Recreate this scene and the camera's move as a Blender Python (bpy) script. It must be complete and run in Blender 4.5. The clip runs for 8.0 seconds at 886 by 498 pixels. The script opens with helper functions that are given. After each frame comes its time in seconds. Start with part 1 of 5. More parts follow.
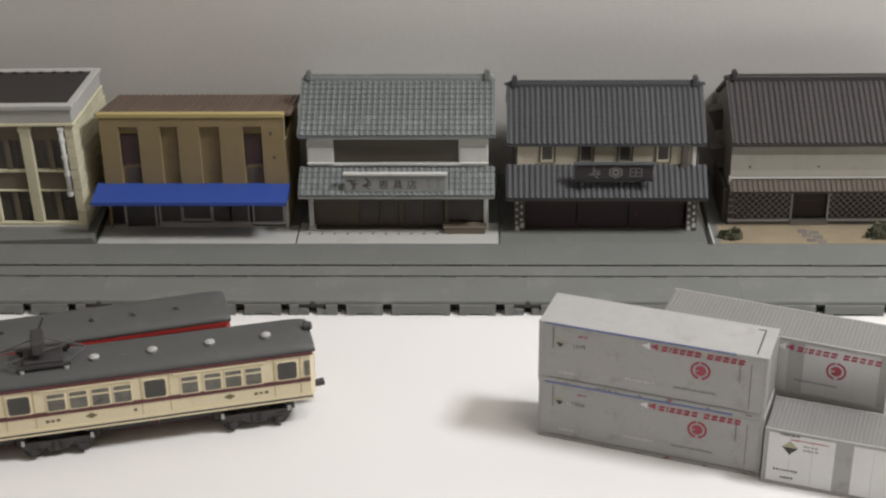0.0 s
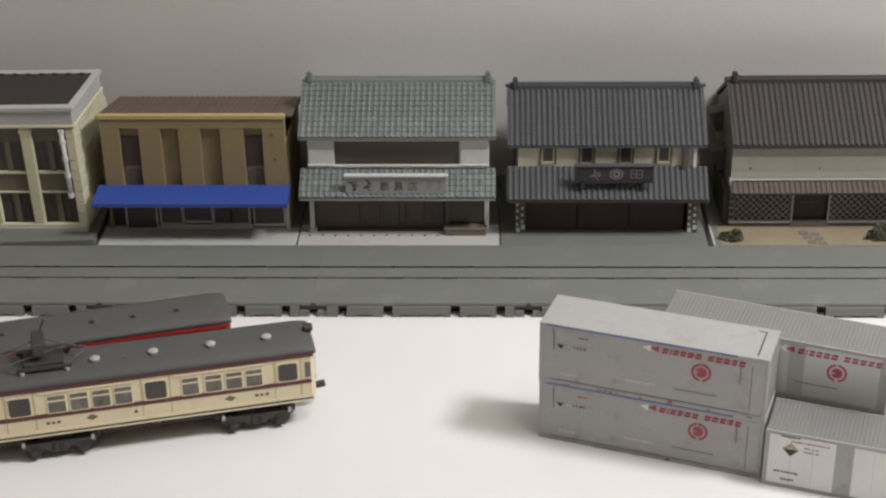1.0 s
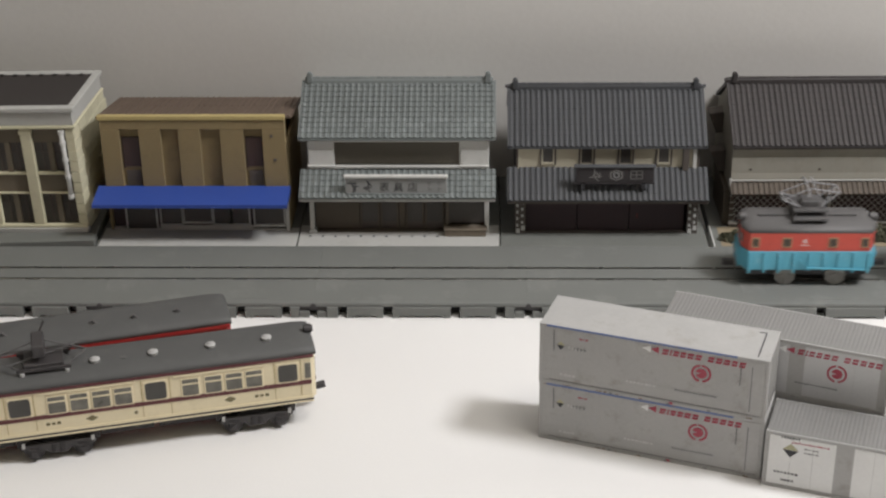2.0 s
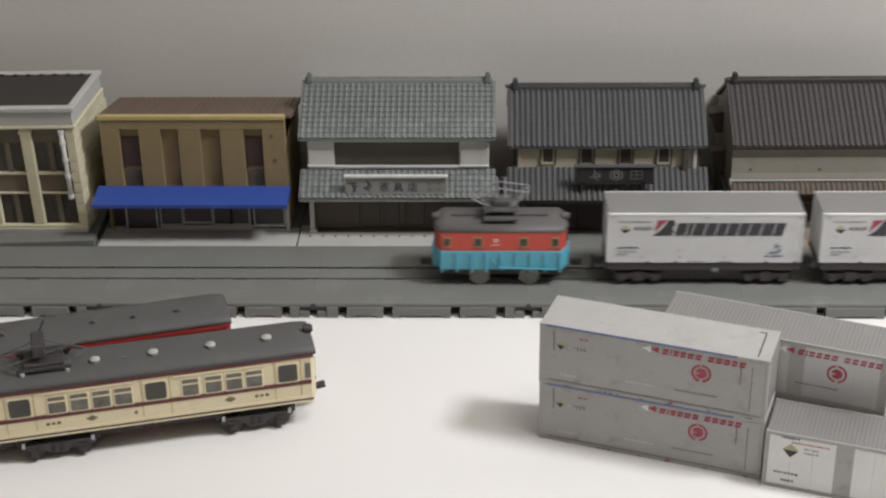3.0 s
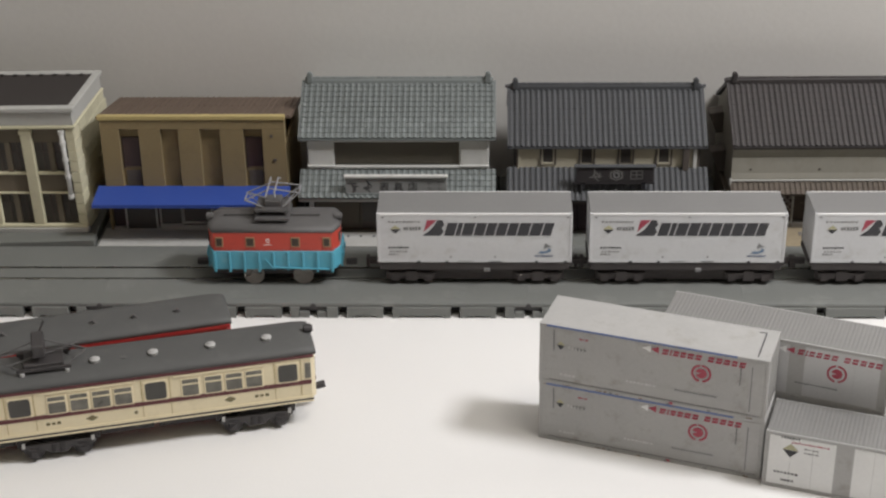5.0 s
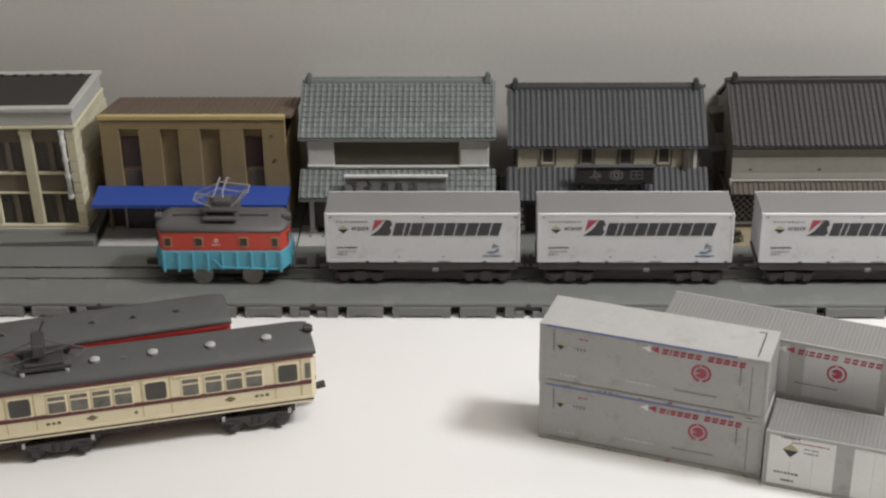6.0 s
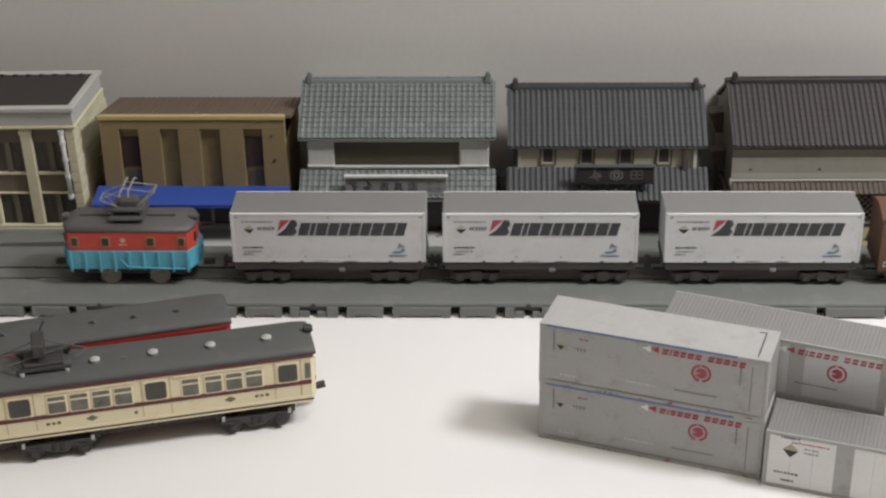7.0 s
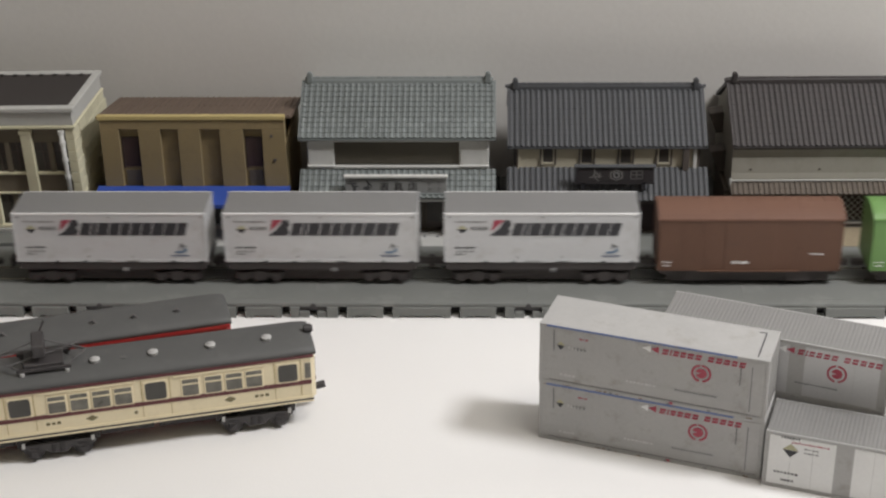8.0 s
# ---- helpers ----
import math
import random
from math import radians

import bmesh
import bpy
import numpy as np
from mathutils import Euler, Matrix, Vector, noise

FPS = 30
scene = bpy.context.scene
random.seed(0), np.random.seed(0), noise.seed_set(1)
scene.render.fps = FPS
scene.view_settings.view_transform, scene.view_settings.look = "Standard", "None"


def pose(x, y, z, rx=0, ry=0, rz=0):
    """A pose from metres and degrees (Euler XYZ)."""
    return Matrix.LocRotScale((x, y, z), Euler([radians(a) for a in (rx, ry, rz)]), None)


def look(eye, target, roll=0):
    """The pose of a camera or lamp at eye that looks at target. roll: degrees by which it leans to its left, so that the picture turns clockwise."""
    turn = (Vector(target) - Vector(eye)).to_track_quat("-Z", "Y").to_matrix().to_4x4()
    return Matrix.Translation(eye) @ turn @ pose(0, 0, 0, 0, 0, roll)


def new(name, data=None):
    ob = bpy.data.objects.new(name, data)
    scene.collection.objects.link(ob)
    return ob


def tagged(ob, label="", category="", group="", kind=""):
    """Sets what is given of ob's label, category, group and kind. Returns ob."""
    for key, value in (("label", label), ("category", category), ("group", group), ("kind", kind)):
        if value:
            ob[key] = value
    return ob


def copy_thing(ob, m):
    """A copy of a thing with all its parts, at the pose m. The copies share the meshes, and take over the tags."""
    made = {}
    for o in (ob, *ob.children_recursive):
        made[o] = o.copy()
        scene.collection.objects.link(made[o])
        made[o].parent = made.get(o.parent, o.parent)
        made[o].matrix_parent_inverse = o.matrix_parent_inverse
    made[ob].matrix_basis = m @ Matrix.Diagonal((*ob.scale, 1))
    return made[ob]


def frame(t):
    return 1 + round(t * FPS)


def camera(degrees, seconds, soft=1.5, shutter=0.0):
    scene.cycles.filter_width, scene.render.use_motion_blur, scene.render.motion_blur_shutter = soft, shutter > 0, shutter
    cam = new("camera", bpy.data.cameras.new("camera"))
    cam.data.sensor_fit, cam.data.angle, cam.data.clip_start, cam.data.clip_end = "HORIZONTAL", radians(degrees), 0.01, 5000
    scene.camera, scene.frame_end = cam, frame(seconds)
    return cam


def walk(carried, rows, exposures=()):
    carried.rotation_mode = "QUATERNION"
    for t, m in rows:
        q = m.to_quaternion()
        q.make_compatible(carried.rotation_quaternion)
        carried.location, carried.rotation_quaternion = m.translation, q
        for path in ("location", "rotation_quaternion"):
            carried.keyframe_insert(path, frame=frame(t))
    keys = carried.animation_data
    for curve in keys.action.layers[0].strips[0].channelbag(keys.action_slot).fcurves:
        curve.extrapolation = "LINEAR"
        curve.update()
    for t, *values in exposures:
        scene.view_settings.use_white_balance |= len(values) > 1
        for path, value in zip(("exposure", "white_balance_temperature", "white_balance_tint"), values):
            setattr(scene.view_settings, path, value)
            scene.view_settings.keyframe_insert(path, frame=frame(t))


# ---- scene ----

# ---- camera: hand-steadied, settles during the first second, then stands still ----
cam = camera(30.73, 8.0, soft=2.3, shutter=0.35)
EYE = Vector((0, 0, 0.2552))


def aim(pitch, turn):
    p, a = radians(27.18 + pitch), radians(1.792 + turn)
    way = Vector((-math.sin(a) * math.cos(p), math.cos(a) * math.cos(p), -math.sin(p)))
    return look(EYE, EYE + way, -0.769)


walk(cam, [(0, aim(0.090, -0.026)), (0.5, aim(0.060, 0)), (1.0, aim(0.030, 0)), (1.4, aim(0.002, 0)), (1.7, aim(0, 0)), (8, aim(0, 0))])

# ---- light: an added fill light and a shaded desk lamp to the right, both unseen ----
world = bpy.data.worlds.new("world")
scene.world = world
world.use_nodes = True
world.node_tree.nodes["Background"].inputs[0].default_value = (0.55, 0.5, 0.45, 1)
world.node_tree.nodes["Background"].inputs[1].default_value = 0.05
scene.view_settings.exposure = 0.40


def area_lamp(name, eye, target, size, watts, colour):
    data = bpy.data.lights.new(name, "AREA")
    data.shape, data.size, data.energy, data.color = "DISK", size, watts, colour
    ob = new(name, data)
    ob.matrix_world = look(eye, target)
    return ob


area_lamp("desk_lamp_light", (0.37, 0.32, 0.54), (0.0, 0.45, 0.0), 0.13, 2.25, (1.0, 0.985, 1.0))
# point light added high up as fill, to lift the dark parts
fill_lamp = bpy.data.lights.new("fill_light", "POINT")
fill_lamp.shadow_soft_size, fill_lamp.energy, fill_lamp.color = 0.22, 10.4, (1.0, 0.945, 0.875)
new("fill_light", fill_lamp).location = (0.45, 0.0, 1.42)

# ---- materials ----
MM = 0.001


def mat(name, colour, rough=0.6, metal=0.0, spread=0.12, grain=0.05, big=60, fine=900, bump=0.1, coat=0.0, each=0.0, island=0.0, stain=None):
    m = bpy.data.materials.new(name)
    m.use_nodes = True
    nt = m.node_tree
    n, l = nt.nodes, nt.links
    b = n["Principled BSDF"]
    b.inputs["Metallic"].default_value = metal
    b.inputs["Coat Weight"].default_value = coat
    tc = n.new("ShaderNodeTexCoord")
    n1, n2 = n.new("ShaderNodeTexNoise"), n.new("ShaderNodeTexNoise")
    for t, s, d in ((n1, big, 4), (n2, fine, 2)):
        t.inputs["Scale"].default_value, t.inputs["Detail"].default_value = s, d
        l.new(tc.outputs["Object"], t.inputs["Vector"])

    def maths(op, a, c):
        q = n.new("ShaderNodeMath")
        q.operation = op
        for i, w in enumerate((a, c)):
            if isinstance(w, (int, float)):
                q.inputs[i].default_value = w
            else:
                l.new(w, q.inputs[i])
        return q.outputs[0]

    v = maths("ADD", 1.0, maths("ADD", maths("MULTIPLY", maths("SUBTRACT", n1.outputs["Fac"], 0.5), 2 * spread), maths("MULTIPLY", maths("SUBTRACT", n2.outputs["Fac"], 0.5), 2 * grain)))
    if each:
        oi = n.new("ShaderNodeObjectInfo")
        v = maths("ADD", v, maths("MULTIPLY", maths("SUBTRACT", oi.outputs["Random"], 0.5), 2 * each))
    if island:
        ge = n.new("ShaderNodeNewGeometry")
        v = maths("ADD", v, maths("MULTIPLY", maths("SUBTRACT", ge.outputs["Random Per Island"], 0.5), 2 * island))
    hs = n.new("ShaderNodeHueSaturation")
    hs.inputs["Color"].default_value = (*colour, 1)
    l.new(v, hs.inputs["Value"])
    paint = hs.outputs["Color"]
    if stain:                               # colour, size of the patches, strength
        n3, rng, mix = n.new("ShaderNodeTexNoise"), n.new("ShaderNodeMapRange"), n.new("ShaderNodeMix")
        n3.inputs["Scale"].default_value, n3.inputs["Detail"].default_value, n3.inputs["Roughness"].default_value = stain[1], 6, 0.72
        l.new(tc.outputs["Object"], n3.inputs["Vector"])
        l.new(n3.outputs["Fac"], rng.inputs["Value"])
        for key, value in zip(("From Min", "From Max", "To Min", "To Max"), (0.54, 0.74, 0.0, stain[2])):
            rng.inputs[key].default_value = value
        mix.data_type = "RGBA"
        l.new(rng.outputs[0], mix.inputs[0])
        l.new(paint, mix.inputs[6])
        mix.inputs[7].default_value = (*stain[0], 1)
        paint = mix.outputs[2]
    l.new(paint, b.inputs["Base Color"])
    r = maths("ADD", rough - 0.08, maths("MULTIPLY", n1.outputs["Fac"], 0.16))
    l.new(r, b.inputs["Roughness"])
    bp = n.new("ShaderNodeBump")
    bp.inputs["Strength"].default_value, bp.inputs["Distance"].default_value = bump, 0.0002
    l.new(n2.outputs["Fac"], bp.inputs["Height"])
    l.new(bp.outputs["Normal"], b.inputs["Normal"])
    return m


M_CLOTH = mat("white_tablecloth", (0.80, 0.795, 0.785), 0.85, spread=0.03, grain=0.02, big=14, fine=1600, bump=0.25)
M_WALL = mat("matt_wall_paper", (0.60, 0.585, 0.56), 0.9, spread=0.04, grain=0.03, big=6, fine=500, bump=0.3)
# room and floor colours lightened to bounce more light
M_ROOM = mat("pale_bounce_paint", (0.80, 0.785, 0.75), 0.9)
M_FLOORW = mat("floor_wood", (0.42, 0.32, 0.21), 0.5)
M_ROAD = mat("grey_road_plastic", (0.172, 0.179, 0.170), 0.62, spread=0.10, grain=0.06, big=45, fine=1800, stain=((0.26, 0.265, 0.25), 70, 0.45))
M_ROADDK = mat("dark_plastic", (0.038, 0.037, 0.038), 0.6)
M_RAIL = mat("nickel_rail", (0.55, 0.53, 0.5), 0.28, 1.0, spread=0.15)
M_BLACK = mat("black_plastic", (0.044, 0.040, 0.041), 0.55)
# black raised towards brown for the light bounced in under the wagons
M_WAGONBLACK = mat("lifted_black_frame", (0.062, 0.054, 0.053), 0.7, spread=0.2)
M_ROOFGREY = mat("grey_car_roof", (0.088, 0.089, 0.088), 0.6, spread=0.1, stain=((0.125, 0.125, 0.12), 140, 0.4))
M_CREAM = mat("cream_paint", (0.74, 0.65, 0.45), 0.42, spread=0.05, stain=((0.50, 0.42, 0.28), 160, 0.35))
M_MAROON = mat("maroon_paint", (0.11, 0.028, 0.03), 0.5)
M_RED = mat("red_paint", (0.42, 0.035, 0.035), 0.45)
M_LOCORED = mat("vermilion_paint", (0.55, 0.072, 0.048), 0.45, spread=0.06, stain=((0.30, 0.05, 0.04), 220, 0.5))
M_LOCOBLUE = mat("cyan_paint", (0.10, 0.40, 0.53), 0.45, spread=0.08, stain=((0.25, 0.47, 0.55), 260, 0.55))
M_LOCOGREY = mat("locomotive_grey", (0.10, 0.097, 0.097), 0.55)
M_LIGHTGREY = mat("light_grey_plastic", (0.42, 0.42, 0.41), 0.5)
# whiter than the container, so the highlight along its top edge is in the colour
M_EDGEGLINT = mat("painted_edge_highlight", (0.80, 0.80, 0.80), 0.3)
M_WHITEBOX = mat("white_container_paint", (0.57, 0.575, 0.585), 0.42, spread=0.04, stain=((0.34, 0.32, 0.28), 140, 0.4))
M_SILVERPANEL = mat("silver_white_panel", (0.50, 0.50, 0.50), 0.36, 0.35, spread=0.10)
M_RIBROOF = mat("grey_corrugated_roof", (0.225, 0.223, 0.218), 0.5, 0.1, spread=0.08)
M_SILVER = mat("silver_container_roof", (0.25, 0.25, 0.25), 0.45, 0.25, spread=0.06)
M_GREYBOX = mat("grey_container_paint", (0.395, 0.39, 0.38), 0.5, spread=0.10, grain=0.06, big=110, stain=((0.20, 0.17, 0.13), 150, 0.55))
M_GREYTOP = mat("pale_container_roof", (0.40, 0.397, 0.39), 0.45, spread=0.10, big=130, stain=((0.24, 0.21, 0.17), 120, 0.4))
M_BLUELINE = mat("blue_stripe", (0.12, 0.17, 0.36), 0.5)
M_INK = mat("dark_print", (0.035, 0.035, 0.04), 0.5)
M_INKSOFT = mat("faded_dark_print", (0.075, 0.075, 0.078), 0.6)
M_INKGREY = mat("grey_print", (0.2, 0.2, 0.2), 0.5)
M_INKRED = mat("red_print", (0.36, 0.05, 0.08), 0.5)
M_INKBLUE = mat("blue_print", (0.14, 0.21, 0.31), 0.5)
M_INKNAVY = mat("navy_print", (0.07, 0.10, 0.19), 0.5)
M_INKWHITE = mat("white_print", (0.75, 0.75, 0.74), 0.5)
M_FAINT = mat("faint_pale_print", (0.52, 0.52, 0.51), 0.5)
M_DRABRUST = mat("drab_rust", (0.23, 0.17, 0.12), 0.8, spread=0.3)
M_INKYELLOW = mat("yellow_print", (0.42, 0.40, 0.25), 0.5)
M_BROWN = mat("brown_wagon_paint", (0.118, 0.058, 0.035), 0.65, spread=0.08, stain=((0.075, 0.045, 0.034), 120, 0.5))
M_BROWNROOF = mat("brown_wagon_roof", (0.142, 0.069, 0.044), 0.72, spread=0.08)
M_GREEN = mat("green_wagon_paint", (0.13, 0.26, 0.075), 0.45)
M_TANFRAME = mat("worn_tan_frame", (0.30, 0.20, 0.11), 0.6)
M_PANTO = mat("dull_grey_rod", (0.27, 0.27, 0.28), 0.5)
M_WHEEL = mat("dull_metal_wheel", (0.30, 0.29, 0.27), 0.5, 0.4)
M_LOCOPANE = mat("dark_brown_pane", (0.055, 0.040, 0.028), 0.45, spread=0.3)
M_GLASS = mat("dark_car_glass", (0.06, 0.06, 0.055), 0.12, spread=0.3)


# ---- mesh helpers, in millimetres ----
def box(bm, x0, x1, y0, y1, z0, z1):
    v = [bm.verts.new(p) for p in ((x0, y0, z0), (x1, y0, z0), (x1, y1, z0), (x0, y1, z0), (x0, y0, z1), (x1, y0, z1), (x1, y1, z1), (x0, y1, z1))]
    for f in ((3, 2, 1, 0), (4, 5, 6, 7), (0, 1, 5, 4), (1, 2, 6, 5), (2, 3, 7, 6), (3, 0, 4, 7)):
        bm.faces.new([v[i] for i in f])
    return v


def prism(bm, pts, axis, a, b):
    """A polygon extruded along x (points y, z), y (points x, z) or z (points x, y)."""
    def at(p, s):
        return {"x": (s, p[0], p[1]), "y": (p[0], s, p[1]), "z": (p[0], p[1], s)}[axis]
    lo, hi = [bm.verts.new(at(p, a)) for p in pts], [bm.verts.new(at(p, b)) for p in pts]
    bm.faces.new(lo), bm.faces.new(hi[::-1])
    for i in range(len(pts)):
        j = (i + 1) % len(pts)
        bm.faces.new((lo[i], hi[i], hi[j], lo[j]))


def rod(bm, p, q, r, n=8, r2=None):
    p, q = Vector(p), Vector(q)
    r2 = r if r2 is None else r2
    turn = (q - p).to_track_quat("Z", "Y")
    rings = []
    for c, s in ((p, r), (q, r2)):
        rings.append([bm.verts.new(c + turn @ Vector((s * math.cos(2 * math.pi * k / n), s * math.sin(2 * math.pi * k / n), 0))) for k in range(n)])
    for k in range(n):
        j = (k + 1) % n
        bm.faces.new((rings[0][k], rings[0][j], rings[1][j], rings[1][k]))
    bm.faces.new(rings[0][::-1]), bm.faces.new(rings[1])


def made(fn, *a, **k):
    bm = bmesh.new()
    fn(bm, *a, **k)
    return bm


def boxes(*rows):
    bm = bmesh.new()
    for r in rows:
        box(bm, *r)
    return bm


def soft(bm, width=0.2, segments=1):
    bmesh.ops.remove_doubles(bm, verts=bm.verts, dist=0.0005)
    bmesh.ops.bevel(bm, geom=bm.edges[:], offset=width, segments=segments, affect="EDGES", profile=0.6)
    return bm


def mesh_of(name, bm, material):
    bmesh.ops.recalc_face_normals(bm, faces=bm.faces)
    bmesh.ops.scale(bm, vec=(MM, MM, MM), verts=bm.verts)
    me = bpy.data.meshes.new(name)
    bm.to_mesh(me)
    bm.free()
    me.materials.append(material)
    return me


def part(name, bm, material, parent, label="", smooth=False):
    ob = new(name, bm if isinstance(bm, bpy.types.Mesh) else mesh_of(name, bm, material))
    if smooth:
        for p in ob.data.polygons:
            p.use_smooth = True
    ob.parent = parent
    return tagged(ob, label)


def solid(name, bm, material, label, category, group="", kind=""):
    return tagged(new(name, mesh_of(name, bm, material)), label, category, group, kind)


def thing(name, m, label, category, group="", kind=""):
    ob = new(name)
    ob.empty_display_size = 0.005
    ob.matrix_world = m
    return tagged(ob, label, category, group, kind)


def at_mm(x, y, z, rz=0):
    return pose(x * MM, y * MM, z * MM, 0, 0, rz)


# ---- room and table ----
RZ = 4.94            # road surface
table = thing("table", at_mm(0, 0, 0), "table under a plain white tablecloth", "table", kind="structure")
# cloth carried on below the camera to bounce light at the house fronts
part("tablecloth", soft(boxes((-700, 1100, -380, 546, -3, 0)), 1.5, 2), M_CLOTH, table, "smooth white cloth")
part("tabletop", boxes((-690, 1090, -370, 540, -28, -3.2)), M_FLOORW, table)
for lx, ly in ((-670, -345), (1070, -345), (-670, 515), (1070, 515)):
    part("leg", boxes((lx - 20, lx + 20, ly - 20 + (0 if ly > 0 else 5), ly + 20, -700, -28)), M_FLOORW, table)
solid("floor", boxes((-1600, 1900, -1900, 760, -740, -700)), M_FLOORW, "plain wooden floor of the room", "floor", kind="structure")
solid("wall_back", boxes((-1600, 1900, 546.5, 590, -700, 1700)), M_WALL, "plain pale grey-beige matt wall", "wall", kind="structure")
# unseen walls and ceiling that close the room and return light
solid("wall_left", boxes((-1640, -1600, -1900, 700, -700, 1700)), M_ROOM, "plain unseen room wall, pale to bounce light", "wall", kind="structure")
solid("wall_right", boxes((1900, 1940, -1900, 700, -700, 1700)), M_ROOM, "plain unseen room wall, pale to bounce light", "wall", kind="structure")
solid("wall_front", boxes((-1600, 1900, -1940, -1900, -700, 1700)), M_ROOM, "plain unseen room wall, pale to bounce light", "wall", kind="structure")
solid("ceiling", boxes((-1640, 1940, -1940, 700, 1700, 1740)), M_ROOM, "plain unseen ceiling, pale to bounce light", "ceiling", kind="structure")

# ---- street track: road plates with tram rails ----
PLATE = 68.8
JOINT = -55.9


def road_plate():
    """One plate, from joint to joint, its near edge at y = 0."""
    t = thing("road_plate", at_mm(0, 0, 0), "grey plastic street plate with sunken tram rails", "model road", "street plates", "structure")
    L = PLATE - 0.03
    D = 39.6
    for y0, y1 in ((3.0, 15.95), (17.15, 23.65), (24.85, D)):
        part("road_slab", boxes((0, L, y0, y1, RZ - 1.6, RZ)), M_ROAD, t)
    part("road_bed", boxes((0, L, 3.0, D, 0.05, RZ - 1.62)), M_ROADDK, t)
    for y in (16.1, 24.65):
        part("rail", boxes((0, L, y - 0.12, y + 0.34, RZ - 1.6, RZ - 0.03)), M_RAIL, t, "thin bright nickel rail")
    # near edge: lip, and blocks between dark notches
    lip = bmesh.new()
    prism(lip, ((0.0, RZ - 0.55), (0.25, RZ - 0.1), (3.0, RZ - 0.02), (3.0, RZ - 1.5), (0.0, RZ - 1.3)), "x", 0, L)
    part("kerb_lip", lip, M_ROAD, t)
    cuts = [(0, 4.4), (8.0, 10.9), (22.5, 25.5), (L - 24.7, L - 21.7), (L - 10.1, L - 7.3), (L - 4.4, L)]
    edges = [(cuts[i][1], cuts[i + 1][0]) for i in range(len(cuts) - 1)]
    for a, b in edges:
        bm = bmesh.new()
        w = b - a
        if w > 8:
            prism(bm, ((a, 0.05), (a + 2.2, 0.05), (a + 2.4, 0.75), (b - 2.4, 0.75), (b - 2.2, 0.05), (b, 0.05), (b, RZ - 1.3), (a, RZ - 1.3)), "y", -0.9, 2.9)
        else:
            prism(bm, ((a, 0.05), (b, 0.05), (b, RZ - 1.3), (a, RZ - 1.3)), "y", -0.9, 2.9)
        part("edge_block", bm, M_ROAD, t)
    part("joint_clip", boxes((0, 4.3, 0.2, 2.5, 2.35, RZ - 1.0)), M_BLACK, t)
    part("joint_clip", boxes((L - 4.3, L, 0.2, 2.5, 2.35, RZ - 1.0)), M_BLACK, t)
    part("joint_foot", boxes((1.4, 4.3, -0.7, 2.5, 0.05, 2.1)), M_ROAD, t)
    part("joint_foot", boxes((L - 4.3, L - 1.2, -0.7, 2.5, 0.05, 2.1)), M_ROAD, t)
    bm = bmesh.new()
    rod(bm, (0.05, -0.2, RZ - 1.15), (0.05, 2.4, RZ - 1.15), 0.95, 10)
    part("joint_pin", bm, M_BLACK, t)
    return t


plate = road_plate()
plate.matrix_world = at_mm(JOINT - 4 * PLATE, 449.2, 0)
for k in range(-3, 14):
    copy_thing(plate, at_mm(JOINT + k * PLATE, 449.2, 0))


# ---- containers ----
CL, CD, CH = 62.5, 16.6, 17.5
GH = 18.55           # the flat grey containers are taller
RH = 17.35           # the corrugated ones


def slant(bm, x, z, w, h, y, lean=0.25):
    """A leaning block of print on a front face at y."""
    prism(bm, ((x, z), (x + w, z), (x + w + h * lean, z + h), (x + h * lean, z + h)), "y", y, y + 0.05)


def print_bars(bm, x, z, w, h, y, n, seed):
    rnd = random.Random(seed)
    step = w / n
    for i in range(n):
        a = x + i * step
        box(bm, a, a + step * rnd.uniform(0.55, 0.85), y, y + 0.04, z + h * rnd.uniform(0, 0.2), z + h * rnd.uniform(0.8, 1.0))


def container_shell(t, body, roof, ribs=17, roof_ribs=0, CH=CH, top_trim=None):
    core = boxes((0.15, CL - 0.15, 0.15, CD - 0.15, 0.35, CH - 0.35))
    part("body", core, body, t)
    top = bmesh.new()
    if roof_ribs:
        n = roof_ribs
        p = (CL - 0.5) / n
        pts = [(0.25, CH - 0.45)]
        for i in range(n):
            a = 0.25 + i * p
            pts += [(a + 0.02 * p, CH - 0.06), (a + 0.30 * p, CH - 0.06), (a + 0.45 * p, CH), (a + 0.8 * p, CH), (a + 0.97 * p, CH - 0.06)]
        pts.append((CL - 0.25, CH - 0.45))
        prism(top, pts, "y", 0.2, CD - 0.2)
    else:
        box(top, 0.05, CL - 0.05, 0.05, CD - 0.05, CH - 0.36, CH)
        soft(top, 0.15)
    part("roof", top, roof, t)
    for y0, y1 in ((0, 0.5), (CD - 0.5, CD)):
        part("top_rail", soft(boxes((0.9, CL - 0.9, y0, y1, CH - 0.75, CH + 0.03)), 0.1), top_trim or roof, t)
        part("bottom_rail", boxes((0.9, CL - 0.9, y0, y1, 0, 0.9)), body, t)
    for x0 in (0, CL - 0.9):
        for y0 in (0, CD - 0.9):
            part("corner_post", soft(boxes((x0, x0 + 0.9, y0, y0 + 0.9, 0, CH + 0.03)), 0.12), body, t)
    if ribs:
        for i in range(1, ribs):
            x = i * CL / ribs
            part("side_rib", boxes((x - 0.12, x + 0.12, 0.115, 0.16, 0.9, CH - 0.75)), body, t)
    # end doors on the far right end: lock bars
    for y in (4.0, 7.0, 9.6, 12.6):
        bm = bmesh.new()
        rod(bm, (CL - 0.05, y, 0.8), (CL - 0.05, y, CH - 0.8), 0.16, 6)
        part("lock_bar", bm, M_LIGHTGREY, t)


